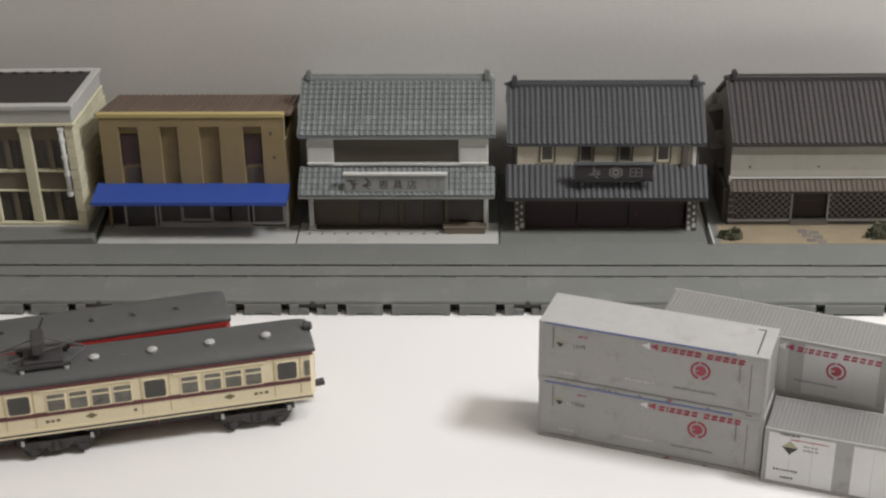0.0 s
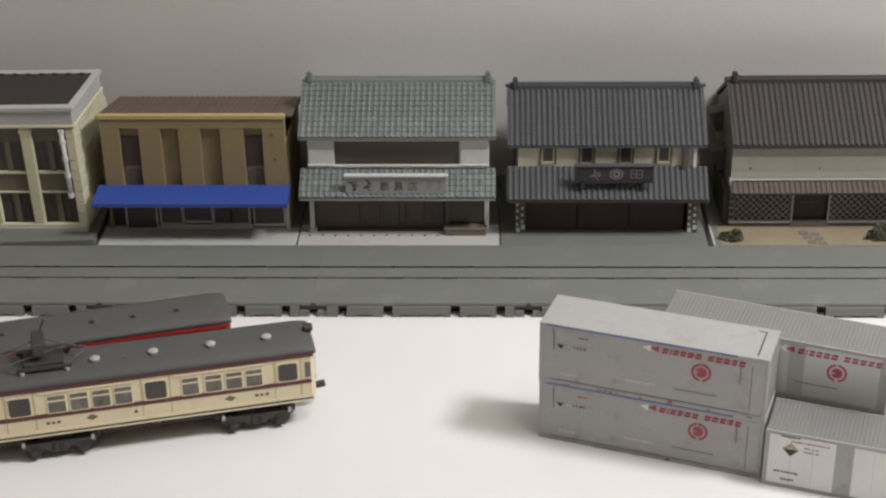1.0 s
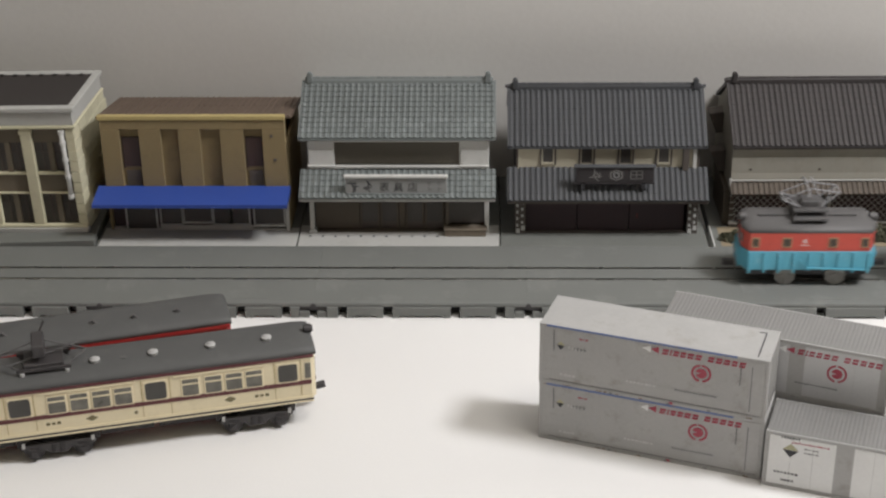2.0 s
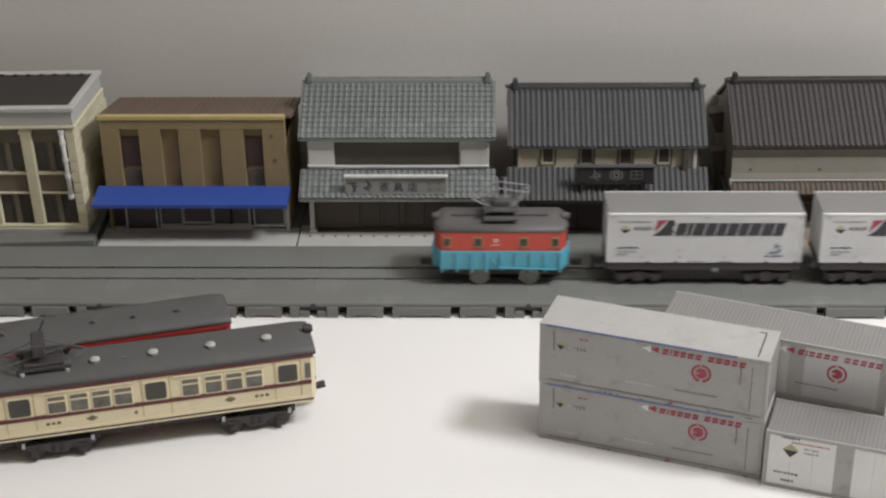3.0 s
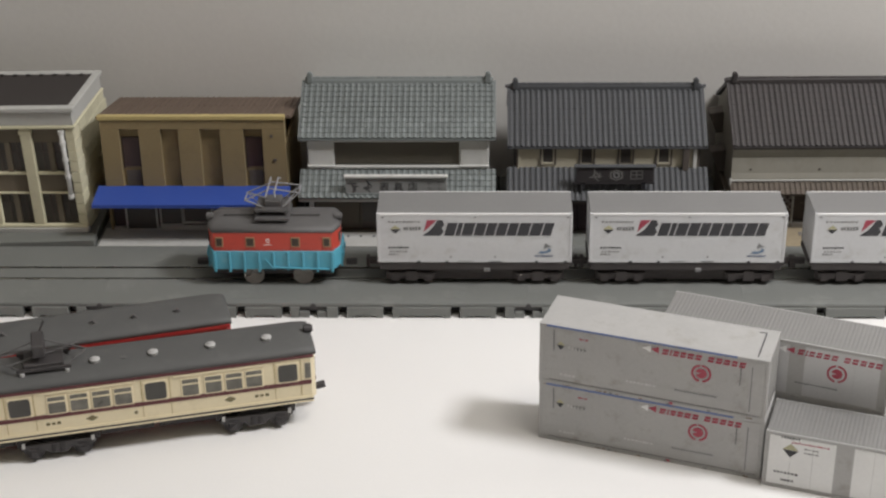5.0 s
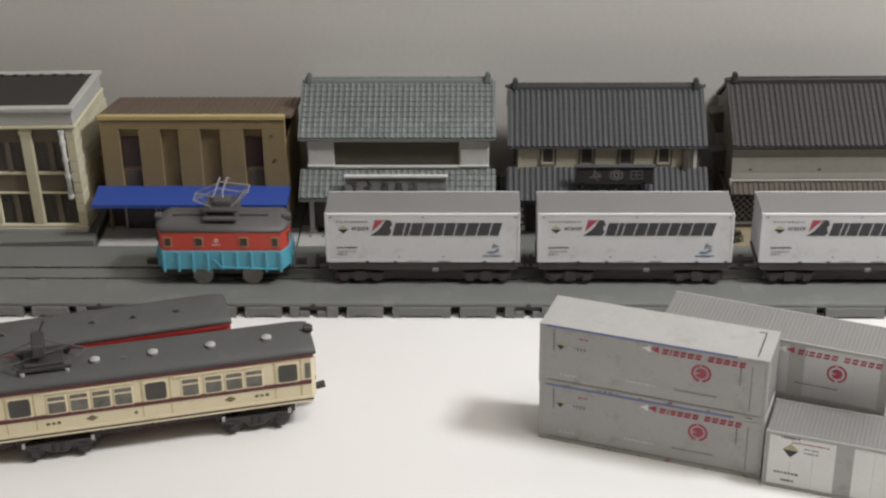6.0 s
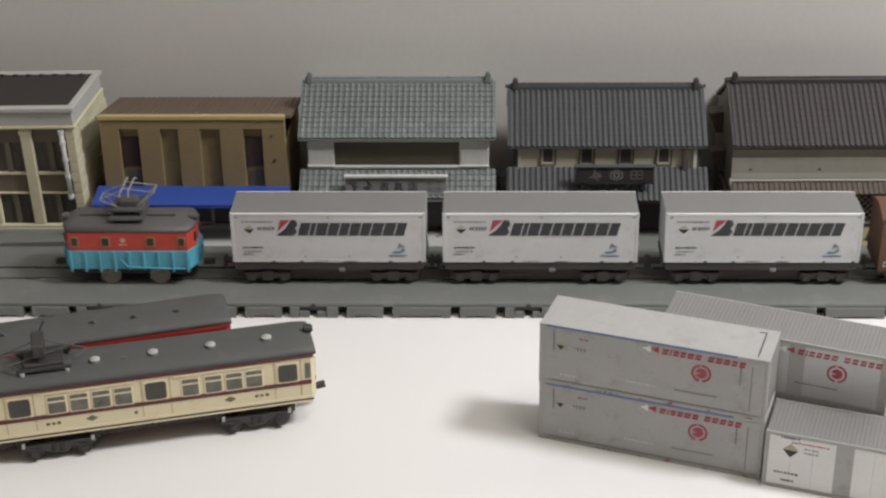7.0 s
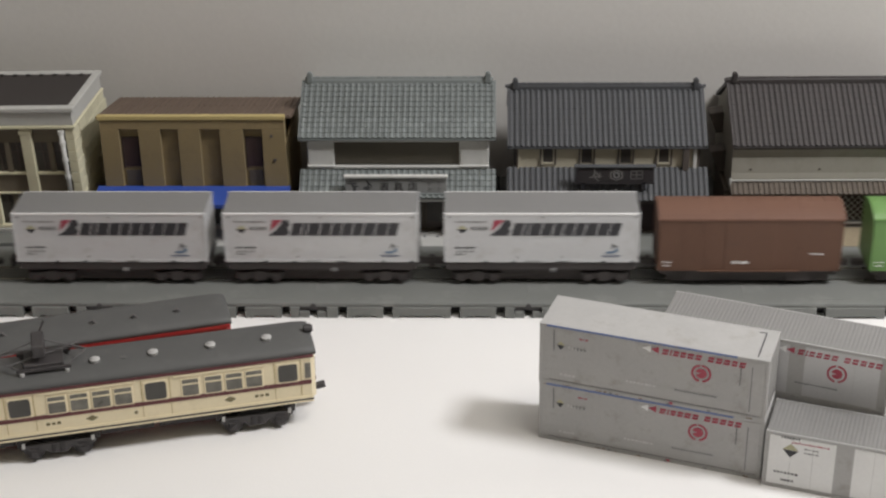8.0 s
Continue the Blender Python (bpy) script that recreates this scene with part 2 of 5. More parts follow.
def white_container():
    t = thing("cargo_container", at_mm(0, 0, 0), "white model freight container with dark slanted name print", "container", "white containers on the train")
    container_shell(t, M_WHITEBOX, M_SILVER, top_trim=M_EDGEGLINT)
    bm = bmesh.new()
    y = 0.02
    # emblem: dark wedge with a red upper corner
    prism(bm, ((14.6, 9.6), (20.4, 9.6), (21.4, 10.9), (20.8, 12.4), (21.7, 13.4), (21.2, 15.0), (19.6, 15.2), (18.3, 13.0), (17.2, 11.6), (15.8, 10.5)), "y", y, y + 0.05)
    part("emblem", bm, M_INK, t, "black wedge emblem")
    bm = bmesh.new()
    prism(bm, ((15.1, 11.0), (19.3, 15.1), (16.1, 15.1)), "y", y - 0.01, y + 0.05)
    part("emblem_corner", bm, M_INKRED, t, "red emblem corner")
    widths = (3.2, 1.5, 3.5, 3.3, 2.9, 3.2, 3.0, 3.5, 3.6, 3.0)
    x = 21.5
    for i, w in enumerate(widths):
        bm = bmesh.new()
        slant(bm, x, 9.6, w, 4.5, y, 0.27)
        part("name_block", bm, M_INK, t)
        x += w + 0.38
    for nm, a, z, w, h, n, m, sd in (("print_line", 3.7, 14.2, 10.5, 0.6, 9, M_INKGREY, 1), ("print_line", 8.6, 11.3, 5.6, 1.6, 6, M_INKGREY, 2), ("print_line", 3.6, 4.9, 6.9, 0.75, 8, M_INK, 3), ("print_line", 4.1, 3.6, 5.6, 0.5, 6, M_INKGREY, 4), ("print_line", 3.6, 2.6, 3.4, 0.5, 4, M_INKGREY, 5), ("print_line", 50.6, 2.0, 6.2, 0.6, 9, M_INKNAVY, 6)):
        bm = bmesh.new()
        print_bars(bm, a, z, w, h, y, n, sd)
        part(nm, bm, m, t)
    bm = bmesh.new()
    prism(bm, ((4.3, 11.8), (7.6, 11.8), (5.95, 10.3)), "y", y, y + 0.05)
    part("hazard_mark", bm, M_INK, t, "dark half diamond")
    bm = bmesh.new()
    prism(bm, ((4.3, 11.9), (5.95, 13.3), (7.6, 11.9)), "y", y, y + 0.05)
    part("hazard_mark", bm, M_INKYELLOW, t, "yellowish half diamond")
    bm = bmesh.new()
    prism(bm, ((51.6, 3.3), (53.6, 3.1), (55.6, 3.8), (55.9, 4.7), (54.6, 5.3), (55.0, 4.5), (54.0, 3.9), (52.4, 4.0)), "y", y, y + 0.05)
    part("swoosh_mark", bm, M_INKBLUE, t, "dull blue curved mark")
    bm = bmesh.new()
    prism(bm, ((53.6, 4.6), (54.3, 5.4), (56.2, 5.6), (55.0, 6.1), (54.0, 7.0), (53.6, 5.8)), "y", y, y + 0.05)
    part("swoosh_mark", bm, M_INKGREY, t, "grey curved mark")
    for x in (2.0, 31.5, 61.0):
        part("latch", boxes((x - 0.4, x + 0.4, -0.05, 0.1, CH - 1.6, CH - 1.2)), M_INKGREY, t)
    for x in (13.3, 22.4, 51.2, 60.5):
        part("bottom_latch", boxes((x - 0.5, x + 0.5, -0.15, 0.1, -0.1, 0.55)), M_INK, t)
    for x in (23.6, 37.9):
        part("rivet", boxes((x - 0.25, x + 0.25, -0.02, 0.1, 1.7, 2.2)), M_INKGREY, t)
    part("fork_pocket", boxes((26.0, 31.0, -0.03, 0.1, 0.3, 0.6)), M_SILVER, t)
    part("fork_pocket", boxes((36.0, 40.0, -0.03, 0.1, 0.05, 0.55)), M_INKGREY, t)
    return t


def ring(bm, x, z, r, w, y, gaps):
    n = 36
    for i in range(n):
        if i in gaps:
            continue
        a, b = 2 * math.pi * i / n, 2 * math.pi * (i + 1) / n
        prism(bm, [(x + q * math.cos(c), z + q * math.sin(c)) for q, c in ((r - w, a), (r, a), (r, b), (r - w, b))], "y", y, y + 0.05)


def company_print(t, y, dx=0.0, dz=0.0):
    """Red arrowhead, a row of slanted red blocks and a red ring with a broken disc."""
    for x, m in ((28.7 + dx, M_INKWHITE), (30.9 + dx, M_INKRED)):
        bm = bmesh.new()
        prism(bm, ((x, 16.3 + dz), (x + 2.2, 17.3 + dz), (x + 2.2, 15.3 + dz)), "y", y, y + 0.05)
        part("arrow_mark", bm, m, t)
    x = 33.9 + dx
    for i, w in enumerate((1.9, 0.55, 1.7, 1.7, 1.9, 1.9, 0, 1.9, 1.9, 1.9, 1.7, 2.0)):
        if w:
            bm = bmesh.new()
            for z in (15.3, 16.25):
                slant(bm, x + (z - 15.3) * 0.22, z + dz, w * 0.82, 0.66, y, 0.22)
            part("name_block", bm, M_INKRED, t)
        x += (w or 0.9) * 0.9 + 0.4
    bm = bmesh.new()
    ring(bm, 44.8 + dx, 11.4 + dz, 2.7, 0.6, y, (9, 26, 27))
    part("ring_mark", bm, M_INKRED, t, "red broken ring")
    bm = bmesh.new()
    ring(bm, 44.8 + dx, 11.4 + dz, 1.5, 1.49, y, (17, 18, 19))
    part("disc_mark", bm, M_INKRED, t, "red disc")
    for a, z, w, h, n, m, sd in ((38.0, 4.6, 11.5, 0.7, 14, M_INKGREY, 11), (24.5, 4.6, 8.5, 0.8, 8, M_FAINT, 12), (8.2, 11.7, 4.6, 1.2, 5, M_FAINT, 13), (9.6, 11.7, 4.0, 1.0, 4, M_INKGREY, 18), (6.0, 3.0, 4.6, 0.8, 4, M_FAINT, 14), (11.2, 15.2, 2.6, 0.5, 3, M_INKRED, 15)):
        bm = bmesh.new()
        print_bars(bm, a, z, w, h, y, n, sd)
        part("print_line", bm, m, t)
    for pts, m in ((((5.0, 12.6), (7.2, 12.6), (6.1, 11.2)), M_INK), (((5.0, 12.7), (6.1, 13.9), (7.2, 12.7)), M_INKYELLOW)):
        bm = bmesh.new()
        prism(bm, pts, "y", y, y + 0.05)
        part("hazard_mark", bm, m, t)


def grey_container():
    t = thing("grey_container", at_mm(0, 0, 0), "flat grey model container with red print, stacked in two", "container", "grey containers")
    container_shell(t, M_GREYBOX, M_GREYTOP, ribs=36, CH=GH)
    part("stripe", boxes((2.0, 54.0, -0.03, 0.1, GH - 0.65, GH - 0.05)), M_BLUELINE, t, "thin blue stripe")
    for x0, z0, z1 in ((4.0, 10.5, 17.0), (55.0, 9.8, 16.2), (58.0, 2.2, 16.0)):
        part("door_line", boxes((x0, x0 + 0.28, -0.02, 0.2, z0, z1)), M_INKGREY, t)
    for x0 in (-0.06, CL - 1.14):
        for z0 in (-0.02, GH - 1.15):
            part("corner_casting", soft(boxes((x0, x0 + 1.2, -0.06, 1.1, z0, z0 + 1.2)), 0.15), M_GREYTOP, t)
    for x0 in (20.0, 36.0, 47.0):
        part("bottom_clip", boxes((x0, x0 + 0.9, -0.07, 0.2, 0.0, 0.55)), M_INKGREY, t)
    part("seam", boxes((3.0, 61.0, -0.015, 0.1, 1.25, 1.4)), M_INKGREY, t)
    part("door_panel", boxes((55.6, 61.3, 0.04, 0.3, 1.0, GH - 0.9)), M_GREYBOX, t)
    company_print(t, -0.02)
    rnd = random.Random(5)
    for k in range(16):
        x, z = rnd.uniform(1.0, CL - 3), rnd.choice((0.05, 0.1, GH - 0.5))
        part("rust_mark", boxes((x, x + rnd.uniform(0.4, 1.4), -0.03, 0.1, z, z + rnd.uniform(0.2, 0.45))), M_DRABRUST, t)
    part("latch", boxes((36.6, 37.6, -0.05, 0.2, 0.2, 0.9)), M_INKRED, t)
    part("hinge_line", boxes((CL - 3.6, CL - 3.2, 1.5, CD - 2.0, GH - 0.1, GH + 0.03)), M_INK, t)
    part("hinge_line", boxes((CL - 5.4, CL - 3.2, CD - 2.4, CD - 2.0, GH - 0.1, GH + 0.04)), M_INK, t)
    return t


def ribbed_container(panels, skin=None):
    t = thing("ribbed_container", at_mm(0, 0, 0), "silver-grey model container with corrugated roof and white panels", "container", "ribbed containers")
    container_shell(t, M_GREYBOX, M_RIBROOF, ribs=0, roof_ribs=56, CH=RH, top_trim=M_GREYTOP)
    for i, (a, b) in enumerate(panels):
        n = max(1, int((b - a) / 5.2))
        for k in range(n):
            w = (b - a) / n
            part("side_panel", soft(boxes((a + k * w, a + (k + 1) * w - 0.05, 0.05, 0.2, 1.1, RH - 1.0)), 0.04), skin or M_SILVERPANEL, t, "silver-white side panel")
    return t


k_low = grey_container()
KYAW = -18.83
k_low.matrix_world = at_mm(14.3, 380.7, 0.0, KYAW)
k_high = copy_thing(k_low, at_mm(14.1, 380.7, GH + 0.05, KYAW))

# the stack behind: one corrugated container on another, and one in front of them
back_low = ribbed_container([(1.5, 28), (32, 35.8), (40, 60)])
back_low.matrix_world = at_mm(47.7, 388.0, 0.0, -20.8)
back_high = copy_thing(back_low, at_mm(47.7, 388.0, RH + 0.05, -20.8))
company_print(back_high, 0.0, 4.0, -1.6)
front_box = ribbed_container([(1.2, 18.6), (23.2, 60.0)], M_INKWHITE)
front_box.matrix_world = at_mm(73.4, 358.6, 0.0, -18.4)
for a, z, w, h, n, m, sd in ((4.2, 15.8, 5.0, 0.7, 7, M_INKSOFT, 21), (7.0, 14.7, 10.0, 0.5, 12, M_INKRED, 22), (10.4, 13.2, 4.0, 0.5, 4, M_INKGREY, 23), (10.4, 12.0, 4.0, 0.5, 4, M_INKGREY, 24), (3.0, 4.6, 6.5, 0.8, 7, M_INKSOFT, 25), (5.0, 2.4, 3.6, 0.7, 4, M_INKSOFT, 26)):
    bm = bmesh.new()
    print_bars(bm, a, z, w, h, 0.0, n, sd)
    part("print_line", bm, m, front_box)
for pts, m in ((((4.8, 12.4), (9.0, 12.4), (6.9, 10.2)), M_INK), (((4.8, 12.5), (6.9, 14.4), (9.0, 12.5)), M_INKYELLOW)):
    bm = bmesh.new()
    prism(bm, pts, "y", 0.0, 0.05)
    part("hazard_mark", bm, m, front_box)


# ---- the train ----
def wheelset(t, x, r, track=9.0, m=None):
    """Two wheels with a hub and four shallow spoke ribs, each with its origin on the axle."""
    for s in (-1, 1):
        bm = bmesh.new()
        rod(bm, (0, -0.5, 0), (0, 0.5, 0), r, 20)
        rod(bm, (0, s * 0.4, 0), (0, s * 0.9, 0), r * 0.36, 12)
        for k in range(4):
            a = math.pi * k / 2 + 0.4
            rod(bm, (0, s * 0.5, 0), (r * 0.82 * math.cos(a), s * 0.5, r * 0.82 * math.sin(a)), r * 0.11, 5)
        w = part("wheel", bm, m or M_WHEEL, t)
        w.location = (x * MM, s * track / 2 * MM, r * MM)
        w["radius"] = r


def flat_wagon():
    """Origin at rail level, middle of the length."""
    t = thing("flat_wagon", at_mm(0, 0, 0), "low black model flat wagon under a white container", "wagon", "container wagons")
    part("deck", soft(boxes((-31.5, 31.5, -7.6, 7.6, 7.2, 8.7)), 0.2), M_WAGONBLACK, t)
    part("sill", boxes((-30.5, 30.5, -7.9, -7.2, 6.0, 8.3)), M_WAGONBLACK, t)
    part("sill", boxes((-30.5, 30.5, 7.2, 7.9, 6.0, 8.3)), M_WAGONBLACK, t)
    part("underframe", boxes((-14, 14, -6.0, 6.0, 3.2, 7.2)), M_WAGONBLACK, t)
    for xb in (-20.5, 20.5):
        for s in (-1, 1):
            bm = boxes((xb - 7.5, xb + 7.5, s * 6.6 - 0.6, s * 6.6 + 0.6, 2.4, 4.4), (xb - 1.8, xb + 1.8, s * 6.7 - 0.8, s * 6.7 + 0.8, 1.6, 5.0), (xb - 6.6, xb - 4.2, s * 6.8 - 0.8, s * 6.8 + 0.8, 1.6, 4.0), (xb + 4.2, xb + 6.6, s * 6.8 - 0.8, s * 6.8 + 0.8, 1.6, 4.0))
            part("bogie_frame", bm, M_WAGONBLACK, t)
        for dx in (-5.4, 5.4):
            wheelset(t, xb + dx, 2.6, m=M_WAGONBLACK)
    # dark plates added to fill the gap between the bogies with shade
    for s in (-1, 1):
        part("truss_plate", soft(boxes((-29, 29, s * 5.7 - 0.2, s * 5.7 + 0.2, 1.4, 7.1)), 0.1), M_WAGONBLACK, t)
    part("brake_wheel", soft(boxes((3.0, 5.0, -8.3, -7.8, 5.2, 6.6)), 0.2), M_INKGREY, t, "small pale brake lever plate")
    for s in (-1, 1):
        bm = boxes((s * 33.3 - 2.0, s * 33.3 + 2.0, -0.9, 0.9, 4.4, 6.0), (s * 35 - 0.5, s * 35 + 0.5, -1.6, 1.6, 3.4, 6.6))
        part("coupler", bm, M_WAGONBLACK, t)
    return t


def box_wagon(name, label, body, roof, L, eave, group):
    t = thing(name, at_mm(0, 0, 0), label, "wagon", group)
    h = L / 2
    part("body", soft(boxes((-h, h, -8.2, 8.2, 5.6, eave)), 0.15), body, t)
    bm = bmesh.new()
    arc = [(-8.5, eave - 0.05), (-8.3, eave + 0.5)] + [(-8.3 + 16.6 * k / 10, eave + 0.5 + 2.6 * math.sin(math.pi * k / 10) ** 0.8) for k in range(1, 10)] + [(8.3, eave + 0.5), (8.5, eave - 0.05)]
    prism(bm, arc, "x", -h - 0.3, h + 0.3)
    part("roof", bm, roof, t, smooth=False)
    for i in range(15):
        x = -h + 1.0 + i * (L - 2.0) / 14
        rib = bmesh.new()
        prism(rib, [(y, z + 0.14) for y, z in arc[1:-1]] + [(8.2, eave + 0.2), (-8.2, eave + 0.2)], "x", x - 0.22, x + 0.22)
        part("roof_rib", rib, roof, t)
    n = 8
    for i in range(n + 1):
        x = -h + 0.4 + i * (L - 0.8) / n
        part("side_rib", boxes((x - 0.25, x + 0.25, -8.3, -8.15, 5.8, eave - 0.3)), body, t)
    part("door", soft(boxes((-8, 8, -8.36, -8.15, 6.2, eave - 0.8)), 0.06), body, t)
    part("door_rail", boxes((-16, 16, -8.8, -8.3, 5.6, 6.1)), body, t)
    for a, z, w, hh, nn, sd in ((-h + 1.5, 8.6, 3.4, 0.6, 3, 31), (-h + 1.5, 7.4, 3.0, 0.5, 3, 32), (-5.5, 8.3, 5.5, 1.1, 4, 33), (h - 10.0, 11.6, 5.0, 0.6, 4, 34)):
        b = bmesh.new()
        print_bars(b, a, z, w, hh, -8.42, nn, sd)
        part("print_line", b, M_INKWHITE, t)
    part("underframe", boxes((-h + 1, h - 1, -6.5, 6.5, 3.6, 5.6)), M_WAGONBLACK, t)
    for x in (-h * 0.55, h * 0.55):
        for s in (-1, 1):
            part("axle_guard", boxes((x - 4, x + 4, s * 7 - 0.5, s * 7 + 0.5, 1.8, 5.6)), M_WAGONBLACK, t)
        wheelset(t, x, 2.7, m=M_WAGONBLACK)
    # dark panel added on the near side, for the even shade below the body
    part("brake_rigging", soft(boxes((-h + 3, h - 3, -6.3, -5.8, 1.2, 5.0)), 0.1), M_WAGONBLACK, t)
    for s in (-1, 1):
        part("coupler", boxes((s * (h + 1.9) - 2.0, s * (h + 1.9) + 2.0, -0.9, 0.9, 4.0, 5.6)), M_WAGONBLACK, t)
    return t


def locomotive():
    """Origin at rail level, middle of the length."""
    t = thing("locomotive", at_mm(0, 0, 0), "small toy electric locomotive, red over cyan with a grey roof", "locomotive")
    h, w = 21.3, 8.0
    red = bmesh.new()
    prism(red, ((-h, -w + 4.2), (-h + 2.1, -w), (h - 2.1, -w), (h, -w + 4.2), (h, w - 4.2), (h - 2.1, w), (-h + 2.1, w), (-h, w - 4.2)), "z", 12.5, 19.3)
    part("upper_body", red, M_LOCORED, t, "red upper body")
    for x, wd in ((-17.3, 1.3), (-7.3, 1.5), (7.3, 1.5), (17.4, 1.3)):
        f = part("window_frame", soft(boxes((x - wd, x + wd, -w - 0.18, -w + 0.3, 14.2, 17.6)), 0.1), M_TANFRAME, t)
        part("pane", boxes((x - wd + 0.45, x + wd - 0.45, -w - 0.24, -w + 0.2, 14.6, 17.2)), M_LOCOPANE, f, "dark brown window")
        part("sill", boxes((x - wd + 0.2, x + wd - 0.2, -w - 0.3, -w, 14.2, 14.5)), M_TANFRAME, f, "worn sill")
    for y in (-3.2, 3.2):
        part("cab_window", boxes((h - 0.3, h + 0.15, y - 1.5, y + 1.5, 14.6, 17.6)), M_GLASS, t)
        part("cab_window", boxes((-h - 0.15, -h + 0.3, y - 1.5, y + 1.5, 14.6, 17.6)), M_GLASS, t)
    bm = bmesh.new()
    ring(bm, -1.6, 16.4, 0.7, 0.3, -w - 0.05, ())
    print_bars(bm, -3.0, 14.7, 2.8, 0.35, -w - 0.05, 5, 41)
    part("badge", bm, M_INKWHITE, t, "faint pale badge")
    skirt = bmesh.new()
    prism(skirt, ((-h - 0.4, -w + 4.0), (-h + 1.7, -w - 0.5), (h - 1.7, -w - 0.5), (h + 0.4, -w + 4.0), (h + 0.4, w - 4.0), (h - 1.7, w + 0.5), (-h + 1.7, w + 0.5), (-h - 0.4, w - 4.0)), "z", 6.3, 12.7)
    part("skirt", skirt, M_LOCOBLUE, t, "cyan skirt")
    for i in range(9):
        x = -h + 2.3 + i * (2 * h - 4.6) / 8
        drop = 5.4 if i in (0, 1, 2, 3, 7, 8) else 6.2
        part("skirt_rib", soft(boxes((x - 0.4, x + 0.4, -w - 1.0, -w - 0.4, drop, 12.6)), 0.12), M_LOCOBLUE, t)
    bm = bmesh.new()
    rod(bm, (-2.6, -w - 0.9, 10.0), (-0.4, -w - 0.9, 7.2), 0.25, 6)
    rod(bm, (-0.4, -w - 0.9, 7.2), (18, -w - 0.9, 6.5), 0.3, 6)
    part("pipe", bm, M_LOCOBLUE, t)
    for s in (-1, 1):
        bm = bmesh.new()
        prism(bm, ((s * (h + 0.3), 12.9), (s * (h + 0.7), 11.5), (s * (h + 0.6), 5.2), (s * (h + 0.2), 5.2)), "y", -w + 3.8, w - 3.8)
        part("buffer_beam", bm, M_LOCOBLUE, t)
        bm = bmesh.new()
        for y in (-2.8, 2.8):
            rod(bm, (s * (h + 0.7), y, 9.6), (s * (h + 1.1), y, 9.6), 1.0, 10)
        part("marker_lamp", bm, M_LOCOBLUE, t)
        part("coupler", boxes((s * (h + 3.2) - 1.8, s * (h + 3.2) + 1.8, -0.9, 0.9, 4.0, 5.6)), M_BLACK, t)
    roof = bmesh.new()
    ring_pts = []
    for z, g in ((19.2, 0.1), (19.7, 0.25), (20.3, 0.0), (20.9, -0.7), (21.5, -1.8), (22.0, -3.2), (22.4, -4.8), (22.55, -6.2)):
        a, b, c = h + g * 0.8 + 0.2, w + g, 2.1 if g > -3 else 1.5
        d = 4.2 * b / w
        ring_pts.append([roof.verts.new(p) for p in ((-a, -b + d, z), (-a + c, -b, z), (a - c, -b, z), (a, -b + d, z), (a, b - d, z), (a - c, b, z), (-a + c, b, z), (-a, b - d, z))])
    for r0, r1 in zip(ring_pts, ring_pts[1:]):
        for k in range(8):
            j = (k + 1) % 8
            roof.faces.new((r0[k], r0[j], r1[j], r1[k]))
    roof.faces.new(ring_pts[0][::-1]), roof.faces.new(ring_pts[-1])
    part("roof", roof, M_LOCOGREY, t, "weathered grey roof", smooth=True)
    part("roof_walk", soft(boxes((4, 15, -2.4, -1.2, 22.5, 23.2)), 0.1), M_LOCOGREY, t)
    part("roof_walk", soft(boxes((-16, -6, -2.4, -1.2, 22.5, 23.2)), 0.1), M_LOCOGREY, t)
    for s in (-1, 1):
        bm = bmesh.new()
        rod(bm, (s * (h - 1.6), -1.0, 21.8), (s * (h + 0.5), -1.0, 21.8), 1.3, 12)
        rod(bm, (s * (h + 0.5), -1.0, 21.8), (s * (h + 0.8), -1.0, 21.8), 1.0, 12)
        part("headlamp", bm, M_LOCOGREY, t)
    # pantograph on a raised frame
    for z, g, y0 in ((22.7, 5.0, -6.6), (25.0, 5.0, -5.0)):
        part("pantograph_base", soft(boxes((-g - 0.6, g + 0.4, y0, 5.0, z, z + 0.9)), 0.1), M_LOCOGREY, t)
    for x in (-4.8, 4.2):
        for y in (-4.2, 4.2):
            part("insulator", made(rod, (x, y, 22.0), (x, y, 25.6), 0.5, 8), M_LOCOGREY, t)
    arms = []
    for y in (-3.6, 3.6):
        for s, z in ((-1, 28.4), (1, 31.0)):
            arms += [((s * 3.4, y, 26.4), (s * 8.8, y * 0.8, z), 0.28), ((s * 8.8, y * 0.8, z), (-0.4, y * 0.7, 32.3), 0.25)]
    for s, z in ((-1, 28.4), (1, 31.0)):
        arms += [((s * 8.8, -3, z), (s * 8.8, 3, z), 0.25), ((s * 3.4, -3.6, 26.4), (s * 8.8, 2.9, z), 0.18)]
    for p, q, r in arms:
        part("pantograph_arm", made(rod, p, q, r, 6), M_PANTO, t, "thin grey pantograph rod")
    shoe = bmesh.new()
    for x in (-1.2, 1.2):
        rod(shoe, (x, -5.5, 32.5), (x, 5.5, 32.5), 0.32, 6)
        rod(shoe, (x, -5.5, 32.5), (x * 1.3, -7.2, 31.4), 0.3, 6)
        rod(shoe, (x, 5.5, 32.5), (x * 1.3, 7.2, 31.4), 0.3, 6)
    part("pantograph_shoe", shoe, M_PANTO, t)
    part("underframe", boxes((-19, 19, -6.0, 6.0, 3.4, 6.4)), M_BLACK, t)
    part("collector_housing", soft(boxes((-2.6, 2.8, -2.6, 2.6, 25.9, 27.9)), 0.2), M_LOCOGREY, t)
    for x in (-6.9, 9.2):
        wheelset(t, x, 3.3, track=12.6)
    return t


